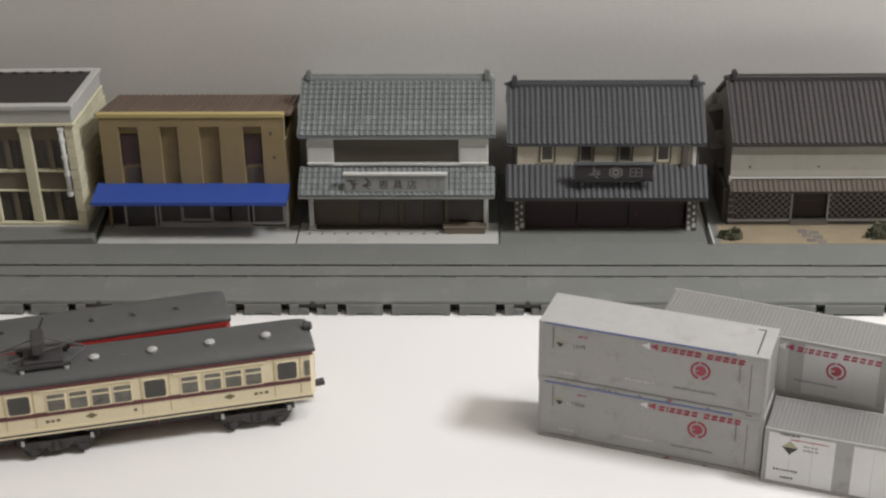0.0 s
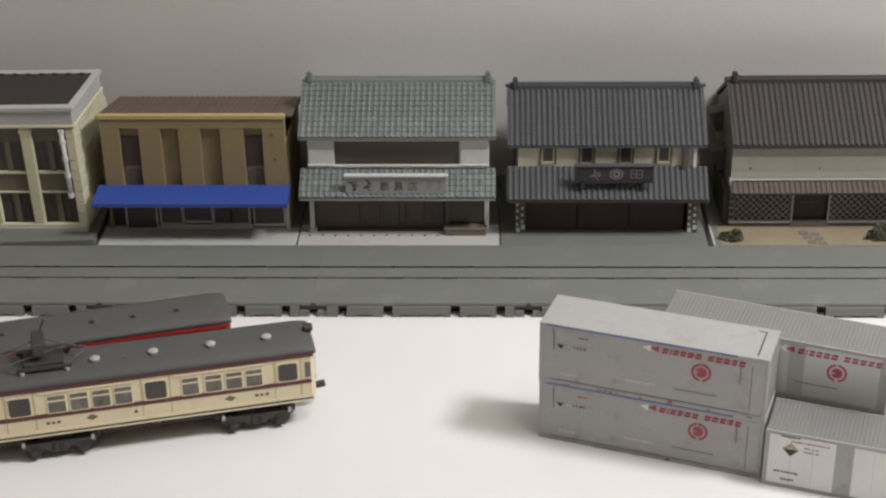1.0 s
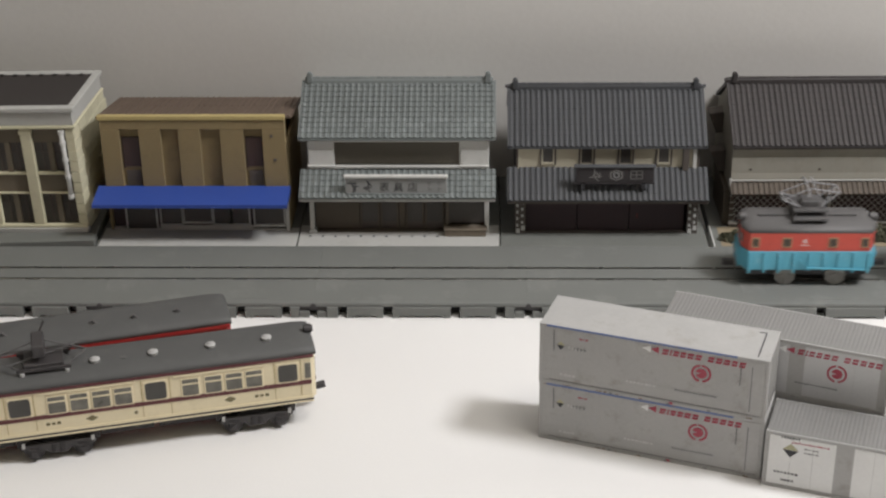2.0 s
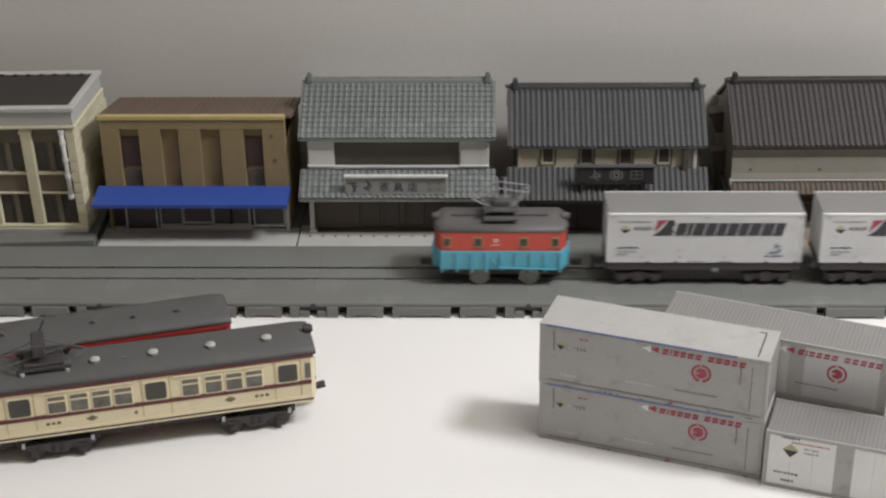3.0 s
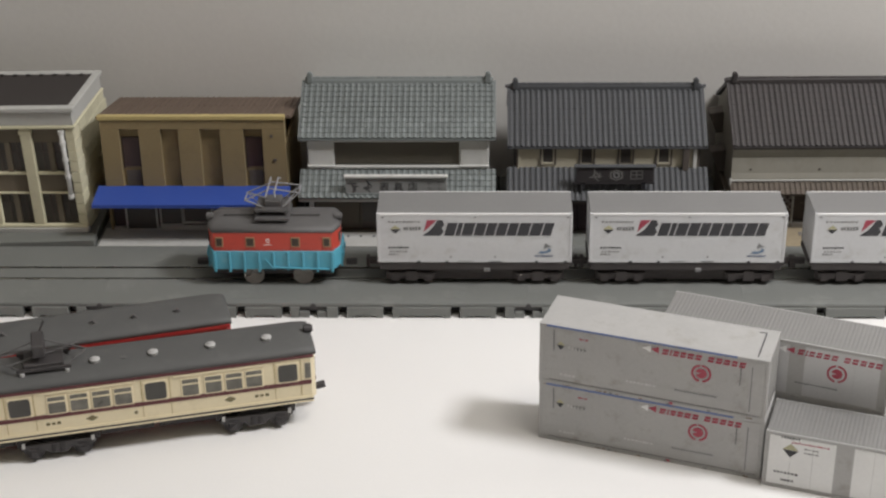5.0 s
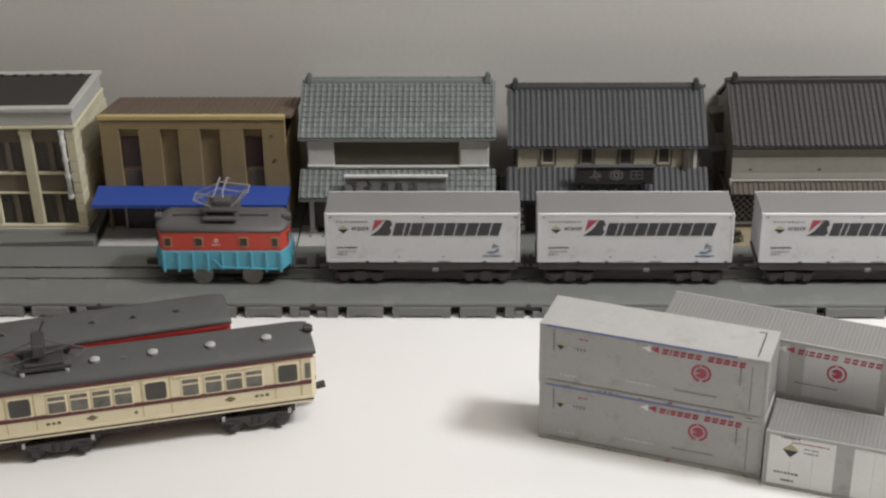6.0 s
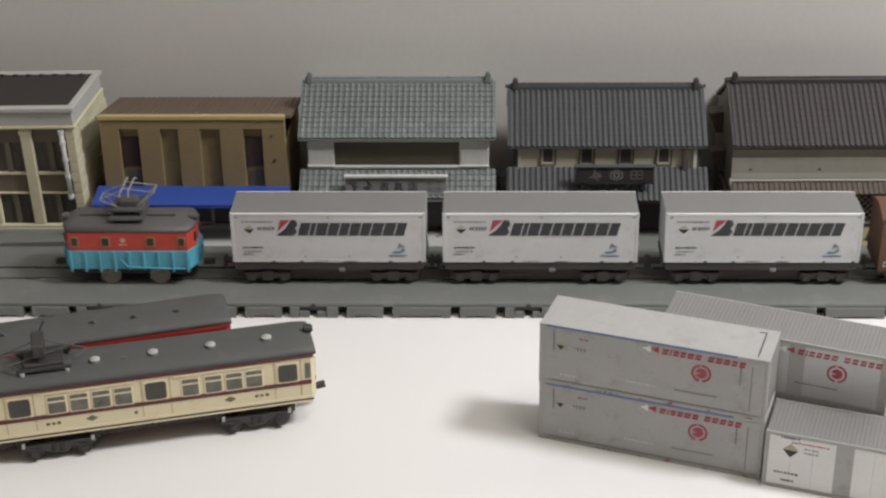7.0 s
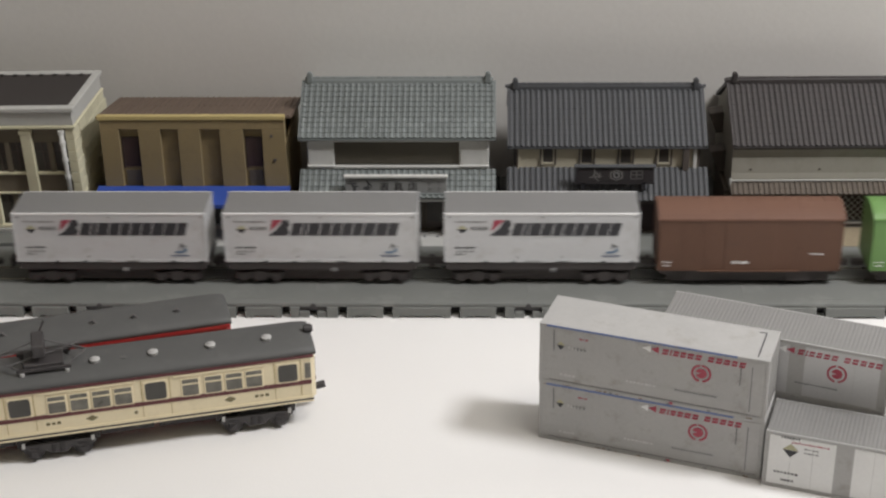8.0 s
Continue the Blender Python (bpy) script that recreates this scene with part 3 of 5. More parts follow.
TRACK_Y = 469.0
loco = locomotive()
wagons, loads = [], []
w0 = flat_wagon()
c0 = white_container()
for k in range(3):
    wagons.append(w0 if k == 0 else copy_thing(w0, at_mm(0, 0, 0)))
    loads.append(c0 if k == 0 else copy_thing(c0, at_mm(0, 0, 0)))
brown = box_wagon("covered_wagon", "plain brown covered goods wagon with small white print", M_BROWN, M_BROWNROOF, 58.5, 23.8, "")
green = box_wagon("green_wagon", "bright green covered goods wagon, last in the train", M_GREEN, M_GREEN, 58.5, 23.8, "")

# left end of the first container, in millimetres along the street, time by time
RUN = ((0.0, 333.0), (1.0, 235.0), (1.6, 176.4), (1.7, 166.6), (2.2, 116.0), (2.8, 56.7), (3.0, 37.9), (3.1, 27.4), (3.2, 18.0), (3.3, 9.1), (3.4, 1.4), (3.5, -6.2), (3.6, -13.8), (3.7, -20.2), (3.8, -24.8), (3.9, -27.2), (4.0, -28.1), (4.2, -29.2), (4.5, -30.4), (4.7, -32.0),
       (5.2, -38.2), (5.8, -47.4), (6.0, -52.2), (6.2, -58.0), (6.5, -66.9), (7.0, -82.5), (7.2, -89.6), (7.4, -100.2), (7.5, -106.7), (7.6, -113.8), (7.8, -130.3), (8.0, -153.0))


def motions():
    def run(ob, dx, dy=0.0, z=RZ):
        walk(ob, [(t, at_mm(x + dx, TRACK_Y + dy, z)) for t, x in RUN])

    def roll(ob):
        """Each wheel turns on its axle by the way that its wagon has gone."""
        rows = [k / FPS for k in range(int(8 * FPS) + 1)]
        way = np.interp(rows, [t for t, x in RUN], [x for t, x in RUN])
        for w in ob.children:
            if w.name.split(".")[0] == "wheel":
                at, r = w.location.copy(), w["radius"]
                walk(w, [(t, Matrix.Translation(at) @ Matrix.Rotation(x / r, 4, "Y")) for t, x in zip(rows, way)])

    for ob in (loco, *wagons, brown, green):
        roll(ob)
    run(loco, -33.7)
    for k, off in enumerate((0.0, 68.0, 138.9)):
        run(wagons[k], off + CL / 2)
        run(loads[k], off, -CD / 2, RZ + 8.76)
    run(brown, 207.6 + 29.2)
    run(green, 275.4 + 29.2)


# ---- building materials ----
M_TILEGREEN = mat("green_grey_roof_tile", (0.185, 0.205, 0.203), 0.6, spread=0.12, each=0.14, big=120)
M_TILEDARK = mat("dark_grey_roof_tile", (0.060, 0.063, 0.069), 0.6, spread=0.14, each=0.14, big=120)
M_TILEBROWN = mat("brown_black_roof_tile", (0.042, 0.037, 0.037), 0.6, spread=0.14, each=0.14, big=120)
M_PLASTER = mat("white_plaster", (0.60, 0.60, 0.58), 0.75, spread=0.07, stain=((0.42, 0.41, 0.38), 130, 0.5))
M_PLASTERCREAM = mat("cream_plaster", (0.55, 0.51, 0.40), 0.8, spread=0.08)
M_PLASTERGREY = mat("warm_grey_plaster", (0.305, 0.292, 0.25), 0.8, spread=0.08, stain=((0.22, 0.20, 0.16), 100, 0.45))
M_STONE = mat("cream_stone", (0.60, 0.57, 0.41), 0.8, spread=0.10, each=0.06, stain=((0.40, 0.36, 0.25), 160, 0.6))
M_CORNICE = mat("pale_grey_cornice", (0.43, 0.43, 0.41), 0.75)
M_OCHRE = mat("ochre_wall", (0.255, 0.195, 0.10), 0.8, spread=0.08, stain=((0.17, 0.125, 0.07), 90, 0.5))
M_OCHRELIGHT = mat("yellow_trim", (0.43, 0.345, 0.15), 0.7)
M_RUST = mat("brown_sheet_roof", (0.115, 0.082, 0.060), 0.7, spread=0.15, each=0.1)
M_RUSTLOW = mat("brown_copper_roof", (0.100, 0.080, 0.063), 0.7, spread=0.15, each=0.12)
M_BLUEAWN = mat("blue_awning", (0.031, 0.074, 0.34), 0.55, spread=0.06, stain=((0.035, 0.065, 0.30), 120, 0.6))
M_DARKWOOD = mat("dark_stained_wood", (0.098, 0.083, 0.073), 0.65, spread=0.2)
M_MIDWOOD = mat("grey_brown_wood", (0.115, 0.097, 0.075), 0.7, spread=0.2)
M_BAY = mat("worn_brown_wood", (0.17, 0.14, 0.105), 0.75, spread=0.15)
M_OLIVE = mat("olive_wood", (0.17, 0.145, 0.075), 0.7)
M_DARKGLASS = mat("dark_window_glass", (0.070, 0.063, 0.058), 0.42, spread=0.3)
M_DARKPANEL = mat("dim_olive_window", (0.11, 0.098, 0.076), 0.55, spread=0.12)
M_REDGLASS = mat("red_brown_window", (0.06, 0.036, 0.032), 0.35, spread=0.2)
M_NOREN = mat("dark_maroon_curtain", (0.060, 0.042, 0.047), 0.8)
M_BASEWHITE = mat("pale_pavement", (0.47, 0.47, 0.45), 0.8, spread=0.08, stain=((0.33, 0.32, 0.29), 110, 0.5))
M_BASEGREY = mat("grey_base_plastic", (0.165, 0.172, 0.16), 0.7, spread=0.08, stain=((0.21, 0.22, 0.20), 80, 0.5))
M_SAND = mat("sandy_forecourt", (0.265, 0.218, 0.145), 0.85, spread=0.25, grain=0.12, big=90)
M_FLAG = mat("grey_flagstone", (0.165, 0.152, 0.135), 0.8, each=0.1)
M_LEAF = mat("dull_green_leaf", (0.105, 0.105, 0.066), 0.85, spread=0.3, island=0.35)
M_FLATROOF = mat("dark_flat_roof", (0.031, 0.026, 0.024), 0.8, spread=0.2)
M_SIGNBLACK = mat("matt_black_board", (0.036, 0.031, 0.033), 0.85)
M_DRAB = mat("drab_brown_panel", (0.16, 0.135, 0.10), 0.8, spread=0.15)
M_SIGNMARK = mat("dim_grey_mark", (0.15, 0.145, 0.14), 0.7)
M_SIGNGREY = mat("grey_sign_board", (0.29, 0.295, 0.29), 0.6)
M_DOORDIRT = mat("brown_wood_door", (0.05, 0.034, 0.027), 0.6, spread=0.2)

FACE = 499.4


def base_plate(x0, w, depth, material, label, name="building_base"):
    t = thing(name, at_mm(x0, 489.0, 0), label, "base", "building bases")
    part("slab", soft(boxes((0.1, w - 0.1, 0.5, depth, 0.05, RZ)), 0.12), material, t)
    part("front_edge", soft(boxes((0.1, w - 0.1, 0, 0.48, 0.05, RZ - 0.03)), 0.1), material, t)
    part("back_edge", boxes((0.1, w - 0.1, depth + 0.02, depth + 0.3, 0.05, RZ)), material, t)
    return t


def rib_mesh(length, r, m, name="round_tile", steps=5):
    """One run of round roof tiles along +y, in overlapping steps."""
    bm = bmesh.new()
    seg = length / steps
    last = None
    for i in range(steps):
        a, b, z0 = i * seg, (i + 1) * seg, 0.12
        pts0 = [(r * math.cos(math.pi * k / 4), r * 0.9 * math.sin(math.pi * k / 4) + z0) for k in range(5)]
        pts1 = [(p[0], p[1] - 0.12) for p in pts0]
        v0 = [bm.verts.new((p[0], a, p[1])) for p in pts0]
        v1 = [bm.verts.new((p[0], b, p[1])) for p in pts1]
        for k in range(4):
            bm.faces.new((v0[k], v0[k + 1], v1[k + 1], v1[k]))
        for k in range(4):
            if last:
                bm.faces.new((last[k], last[k + 1], v0[k + 1], v0[k]))
        if not last:
            bm.faces.new(v0[::-1])
        last = v1
    return mesh_of(name, bm, m)


def slope_pose(x, y, z, angle):
    return pose(x * MM, y * MM, z * MM, math.degrees(angle))


def ribbed_slope(t, x0, x1, ye, ze, yr, zr, n, material, name="round_tile", r=None, steps=6, thick=0.7):
    """A slab from eave to ridge under n runs of tiles."""
    ang = math.atan2(zr - ze, yr - ye)
    L = math.hypot(zr - ze, yr - ye)
    c, s = math.cos(ang), math.sin(ang)
    bm = bmesh.new()
    prism(bm, ((ye, ze), (yr, zr), (yr + s * thick, zr - c * thick), (ye + s * thick, ze - c * thick)), "x", x0, x1)
    slab = part("roof_slope", bm, material, t)
    p = (x1 - x0) / n
    me = rib_mesh(L, r or p * 0.34, material, name, steps)
    for i in range(n):
        ob = part(name, me, material, slab)
        ob.matrix_local = slope_pose(x0 + (i + 0.5) * p, ye, ze, ang)
    return slab


def gable_roof(t, x0, x1, ye, ze, yr, zr, n, material, finial=True, r=None, steps=11, tiles=None):
    if tiles is None:
        ribbed_slope(t, x0, x1, ye, ze, yr, zr, n, material, r=r, steps=steps)
    else:
        tiles(t, x0, x1, ye, ze, yr, zr)
    # far slope, plain
    bm = bmesh.new()
    yb = min(2 * yr - ye, 42.0)
    zb = zr - (zr - ze) * (yb - yr) / (yr - ye)
    prism(bm, ((yr, zr), (yb, zb), (yb, zb - 0.8), (yr, zr - 0.8)), "x", x0, x1)
    part("roof_back", bm, material, t)
    rd = bmesh.new()
    prism(rd, ((yr - 1.0, zr - 0.4), (yr - 0.9, zr + 1.0), (yr - 0.5, zr + 1.7), (yr + 0.5, zr + 1.7), (yr + 0.9, zr + 1.0), (yr + 1.0, zr - 0.4)), "x", x0 + 0.8, x1 - 0.8)
    part("ridge", rd, material, t)
    for k in range(24):
        a = x0 + 1.4 + k * (x1 - x0 - 2.8) / 24
        part("ridge_tile", boxes((a, a + (x1 - x0 - 2.8) / 24 - 0.25, yr - 0.62, yr + 0.62, zr + 1.66, zr + 1.95)), material, t)
    for x, e in ((x0 - 0.9, 2.4), (x1 - 1.5, 2.4)) if tiles is None else ():
        part("ridge_tip", soft(boxes((x, x + e, yr - 0.7, yr + 0.7, zr + 0.35, zr + 1.25)), 0.15), material, t)
    if finial:
        for x in (x0 + 2.6, x1 - 2.6):
            bm = bmesh.new()
            prism(bm, ((x - 1.1, zr + 0.2), (x + 1.1, zr + 0.2), (x + 0.9, zr + 1.9), (x + 1.0, zr + 3.2), (x + 0.5, zr + 4.0), (x - 0.5, zr + 4.0), (x - 1.0, zr + 3.2), (x - 0.9, zr + 1.9)), "y", yr - 1.5, yr + 0.2)
            part("ridge_end", soft(bm, 0.15), material, t, "small rounded ridge-end ornament")
    # verge boards at the ends
    for x in (x0 - 0.15, x1 - 0.45):
        bm = bmesh.new()
        prism(bm, ((ye - 0.1, ze - 0.9), (ye - 0.1, ze + 0.55), (yr, zr + 0.75), (yb, zb + 0.55), (yb, zb - 0.9), (yr, zr - 0.9)), "x", x, x + 0.6)
        part("verge", bm, material, t)
    # gutter under the eave
    bm = bmesh.new()
    rod(bm, (x0, ye + 0.15, ze - 0.55), (x1, ye + 0.15, ze - 0.55), 0.32, 8)
    part("gutter", bm, material, t)


def pan_tiles(t, x0, x1, ye, ze, yr, zr, cols=33, rows=11, single=4):
    ang = math.atan2(zr - ze, yr - ye)
    L = math.hypot(zr - ze, yr - ye)
    bm = bmesh.new()
    c, s = math.cos(ang), math.sin(ang)
    prism(bm, ((ye, ze), (yr, zr), (yr + s * 0.7, zr - c * 0.7), (ye + s * 0.7, ze - c * 0.7)), "x", x0, x1)
    slab = part("roof_slope", bm, M_TILEGREEN, t)
    p, q = (x1 - x0) / cols, L / rows
    bm = bmesh.new()
    prof = [(-p * 0.5, 0.05), (-p * 0.30, 0.0), (-p * 0.24, 0.28), (-p * 0.1, 0.5), (p * 0.1, 0.5), (p * 0.24, 0.28), (p * 0.30, 0.0), (p * 0.5, 0.05)]
    v0 = [bm.verts.new((a, 0, z + 0.30)) for a, z in prof]
    v1 = [bm.verts.new((a, q * 1.05, z * 0.9 + 0.02)) for a, z in prof]
    v2 = [bm.verts.new((a, 0.06, 0.0)) for a, z in prof]
    for k in range(len(prof) - 1):
        bm.faces.new((v0[k], v0[k + 1], v1[k + 1], v1[k]))
        bm.faces.new((v2[k], v2[k + 1], v0[k + 1], v0[k]))
    me = mesh_of("roof_tile", bm, M_TILEGREEN)
    rest = bmesh.new()
    for j in range(rows):
        for i in range(cols):
            if j >= single:
                for k in range(len(prof) - 1):
                    (a0, h0), (a1, h1) = prof[k], prof[k + 1]
                    yy, xx = j * q, x0 + (i + 0.5) * p
                    f = [(xx + a0, yy, h0 + 0.3), (xx + a1, yy, h1 + 0.3), (xx + a1, yy + q * 1.05, h1 * 0.9), (xx + a0, yy + q * 1.05, h0 * 0.9)]
                    g = [(xx + a0, yy + 0.06, 0), (xx + a1, yy + 0.06, 0), f[1], f[0]]
                    for loop in (f, g):
                        rest.faces.new([rest.verts.new((v[0], ye + v[1] * c - v[2] * s, ze + v[1] * s + v[2] * c)) for v in loop])
                continue
            ob = part("roof_tile", me, M_TILEGREEN, slab)
            y, z = ye + (j * q) * c, ze + (j * q) * s
            ob.matrix_local = slope_pose(x0 + (i + 0.5) * p, y, z, ang)
    tagged(part("upper_tile", rest, M_TILEGREEN, slab), kind="stuff")


def brush_mark(bm, x, z, w, h, y, seed):
    """An unreadable brushed mark: a few crossing strokes."""
    rnd = random.Random(seed)
    for k in range(5):
        cx, cz = x + w * rnd.uniform(0.3, 0.7), z + h * (0.15 + 0.17 * k)
        a = rnd.choice((0.0, 0.1, 1.4, 0.9, -0.8, 1.57))
        r = (w if abs(a) < 0.5 else h) * rnd.uniform(0.3, 0.5)
        ux, uz, t = math.cos(a), math.sin(a), 0.085 * h
        prism(bm, [(cx + s * ux * r - q * uz * t, cz + s * uz * r + q * ux * t) for s, q in ((-1, -1), (1, -0.6), (1, 0.6), (-1, 1))], "y", y - 0.004 * k, y + 0.06)


def character(bm, char, x, z, size, y):
    """One written character as thin raised strokes on a front face at y."""
    text = bpy.data.curves.new("character", "FONT")
    text.body, text.size, text.extrude, text.resolution_u = char, size, 0.03, 2
    ob = new("character", text)
    me = bpy.data.meshes.new_from_object(ob.evaluated_get(bpy.context.evaluated_depsgraph_get()))
    bpy.data.objects.remove(ob)
    me.transform(Matrix.Translation((x, y, z)) @ Matrix.Rotation(math.pi / 2, 4, "X"))
    bm.from_mesh(me)
    bpy.data.meshes.remove(me)
    bpy.data.curves.remove(text)


def body_shell(t, w, depth, z0, z1, y0, material, gable=None, setback=None):
    """Side and back walls with a gable line if asked (ridge y, ridge z)."""
    for x in (0.0, w - 0.8):
        pts = [(y0 + 0.8, z0), (depth, z0), (depth, z1), (y0 + 0.8, z1)]
        if gable:
            pts = [(y0 + 0.8, z0), (depth, z0), (depth, z1), gable, (y0 + 0.8, z1)]
        if setback:
            pts[-1:] = [setback, (setback[0], 14.0), (y0 + 0.8, 14.0)]
        bm = bmesh.new()
        prism(bm, pts, "x", x, x + 0.8)
        part("side_wall", bm, material, t)
    part("back_wall", boxes((0.8, w - 0.8, depth - 0.8, depth, z0, z1)), material, t)


# ---- tiled shop with a grey sign board ----
def tiled_shop():
    X0, W = -61.6, 62.0
    t = thing("tiled_shop_house", at_mm(X0, FACE, RZ), "two-storey model shop with green-grey tiled roofs and white walls", "model house", "model houses")
    D = 42.0
    body_shell(t, W, D, 0, 34.4, 0.0, M_PLASTER, (22.6, 45.4), (3.7, 34.6))
    # upper storey wall with a wide window
    U = 3.6
    for r in ((0, 9.2, U, U + 1.2, 20, 34.6), (51.8, W, U, U + 1.2, 20, 34.6), (9.2, 51.8, U, U + 1.2, 32.6, 34.6), (9.2, 51.8, U, U + 1.2, 20, 24.1)):
        part("wall", soft(boxes(r), 0.1), M_PLASTER, t, "white plastered wall")
    for x0, x1 in ((0.3, 8.8), (52.2, W - 0.3)):
        part("wall_band", soft(boxes((x0, x1, U - 0.7, U, 31.5, 33.9)), 0.2), M_PLASTER, t)
        part("wall_band", soft(boxes((x0 - 0.4, x1 + 0.2, U - 0.9, U, 23.6, 24.4)), 0.2), M_PLASTER, t)
        part("wall_panel", soft(boxes((x0, x1, U - 0.35, U, 24.4, 30.0)), 0.15), M_PLASTER, t)
    wn = part("window", boxes((9.2, 51.8, U + 0.9, U + 1.1, 24.1, 32.6)), M_DARKPANEL, t, "wide dark window")
    part("window_sill", soft(boxes((8.6, 52.4, U - 0.8, U + 1.0, 23.2, 24.1)), 0.15), M_PLASTER, wn, "white sill")
    part("window_frame", boxes((9.2, 51.8, U + 0.2, U + 0.8, 32.0, 32.6), (9.2, 9.8, U + 0.2, U + 0.8, 24.1, 32.0), (51.2, 51.8, U + 0.2, U + 0.8, 24.1, 32.0)), M_MIDWOOD, wn)
    gable_roof(t, -2.6, 64.2, 1.6, 34.8, 22.6, 47.0, 31, M_TILEGREEN, tiles=pan_tiles)
    part("eave_board", soft(boxes((-2.0, 63.4, 2.2, 3.6, 33.5, 34.5)), 0.1), M_CORNICE, t)
    # lower roof
    pan_tiles(t, -2.6, 64.2, -6.6, 16.3, 3.6, 22.4, rows=5, single=5)
    part("lower_eave", soft(boxes((-2.4, 64.0, -6.3, -5.4, 14.9, 16.0)), 0.1), M_CORNICE, t)
    part("lower_ceiling", boxes((-2.0, 63.6, -5.4, 3.5, 15.0, 15.5)), M_MIDWOOD, t)
    # sign board on the lower roof
    sg = part("sign_board", soft(boxes((13.3, 47.7, -5.6, -4.9, 17.8, 23.6)), 0.12), M_SIGNGREY, t, "long grey name board")
    part("sign_cap", soft(boxes((12.9, 48.1, -6.3, -4.7, 23.6, 24.5)), 0.15), M_PLASTER, sg, "white top strip")
    part("sign_foot", boxes((13.6, 47.4, -6.0, -4.9, 17.1, 17.8)), M_TILEGREEN, sg)
    for i, x in enumerate((14.6, 19.6, 24.8, 29.6, 34.4)):
        bm = bmesh.new()
        if i > 1:
            character(bm, "\u8868\u5177\u5e97"[i - 2], x, 18.8, 3.6, -5.68)
        else:
            brush_mark(bm, x, 18.7, 3.2, 3.4, -5.68, 50 + i)
        part("brush_mark", bm, M_INKSOFT, sg, "dark brushed sign character")
    for i, (x, z) in enumerate(((41.0, 20.8), (44.2, 20.8), (41.0, 18.8), (44.2, 18.8))):
        bm = bmesh.new()
        brush_mark(bm, x, z, 1.8, 1.5, -5.68, 60 + i)
        part("brush_mark", bm, M_INKGREY, sg)
    # ground floor
    part("corner_post", soft(boxes((0.2, 1.7, -0.2, 1.4, 0, 15.2)), 0.15), M_PLASTER, t, "white corner post")
    part("corner_post", soft(boxes((60.4, 61.9, -0.2, 1.4, 0, 15.2)), 0.15), M_PLASTER, t)
    part("post_foot", soft(boxes((-0.2, 2.3, -0.7, 1.8, 0, 1.6)), 0.2), M_CORNICE, t)
    part("shop_floor", boxes((0.8, W - 0.8, 0.4, 20, 0, 0.5)), M_MIDWOOD, t)
    part("shop_back", boxes((0.8, W - 0.8, 4.6, 5.2, 0.5, 15.0)), M_DARKWOOD, t)
    part("lintel", boxes((1.7, 60.4, 0.9, 1.7, 12.8, 15.0)), M_MIDWOOD, t)
    x = 1.9
    for i, w in enumerate((15.5, 7.0, 6.6, 2.2, 6.6, 7.0)):
        dr = part("sliding_door", soft(boxes((x, x + w - 0.2, 2.6, 3.3, 0.5, 13.0)), 0.1), (M_MIDWOOD, M_DARKWOOD, M_DARKWOOD, M_MIDWOOD, M_DARKWOOD, M_DARKWOOD)[i], t, "dark sliding door")
        if w < 9 and w > 3:
            part("pane", boxes((x + 0.7, x + w - 0.9, 2.45, 2.6, 3.2, 12.0)), M_DARKGLASS, dr)
            part("frame_bar", boxes((x, x + 0.6, 2.3, 2.6, 0.5, 13.0)), M_MIDWOOD, dr)
            part("frame_bar", boxes((x + w - 0.9, x + w - 0.3, 2.3, 2.6, 0.5, 13.0)), M_MIDWOOD, dr)
        x += w
    for r in ((47.0, 48.2, -0.3, 2.6, 0.4, 13.2), (48.2, 60.4, -0.3, 0.3, 12.4, 13.2)):
        part("bay_frame", boxes(r), M_MIDWOOD, t)
    part("bay_window", boxes((48.2, 60.4, 0.5, 0.8, 3.6, 12.4)), M_DARKGLASS, t)
    part("bay_base", soft(boxes((46.8, 60.9, -3.2, 1.4, 0.12, 2.2)), 0.15), M_BAY, t, "worn brown wooden bay base")
    part("bay_shelf", soft(boxes((46.4, 61.3, -3.4, 1.4, 2.2, 2.9)), 0.15), M_BAY, t)
    return t


tiled_shop()
base = base_plate(-65.4, 69.6, 57, M_BASEGREY, "grey plastic plate with a pale pavement strip")
part("pavement", soft(boxes((0.4, 69.2, 0.2, 16, RZ - 0.2, RZ + 0.12)), 0.08), M_BASEWHITE, base, "pale pavement strip")
for k in range(12):
    x = 4.0 + k * 4.4
    part("drain_dot", boxes((x - 0.4, x + 0.4, 7.0, 8.0, RZ + 0.05, RZ + 0.16)), M_INK, base)


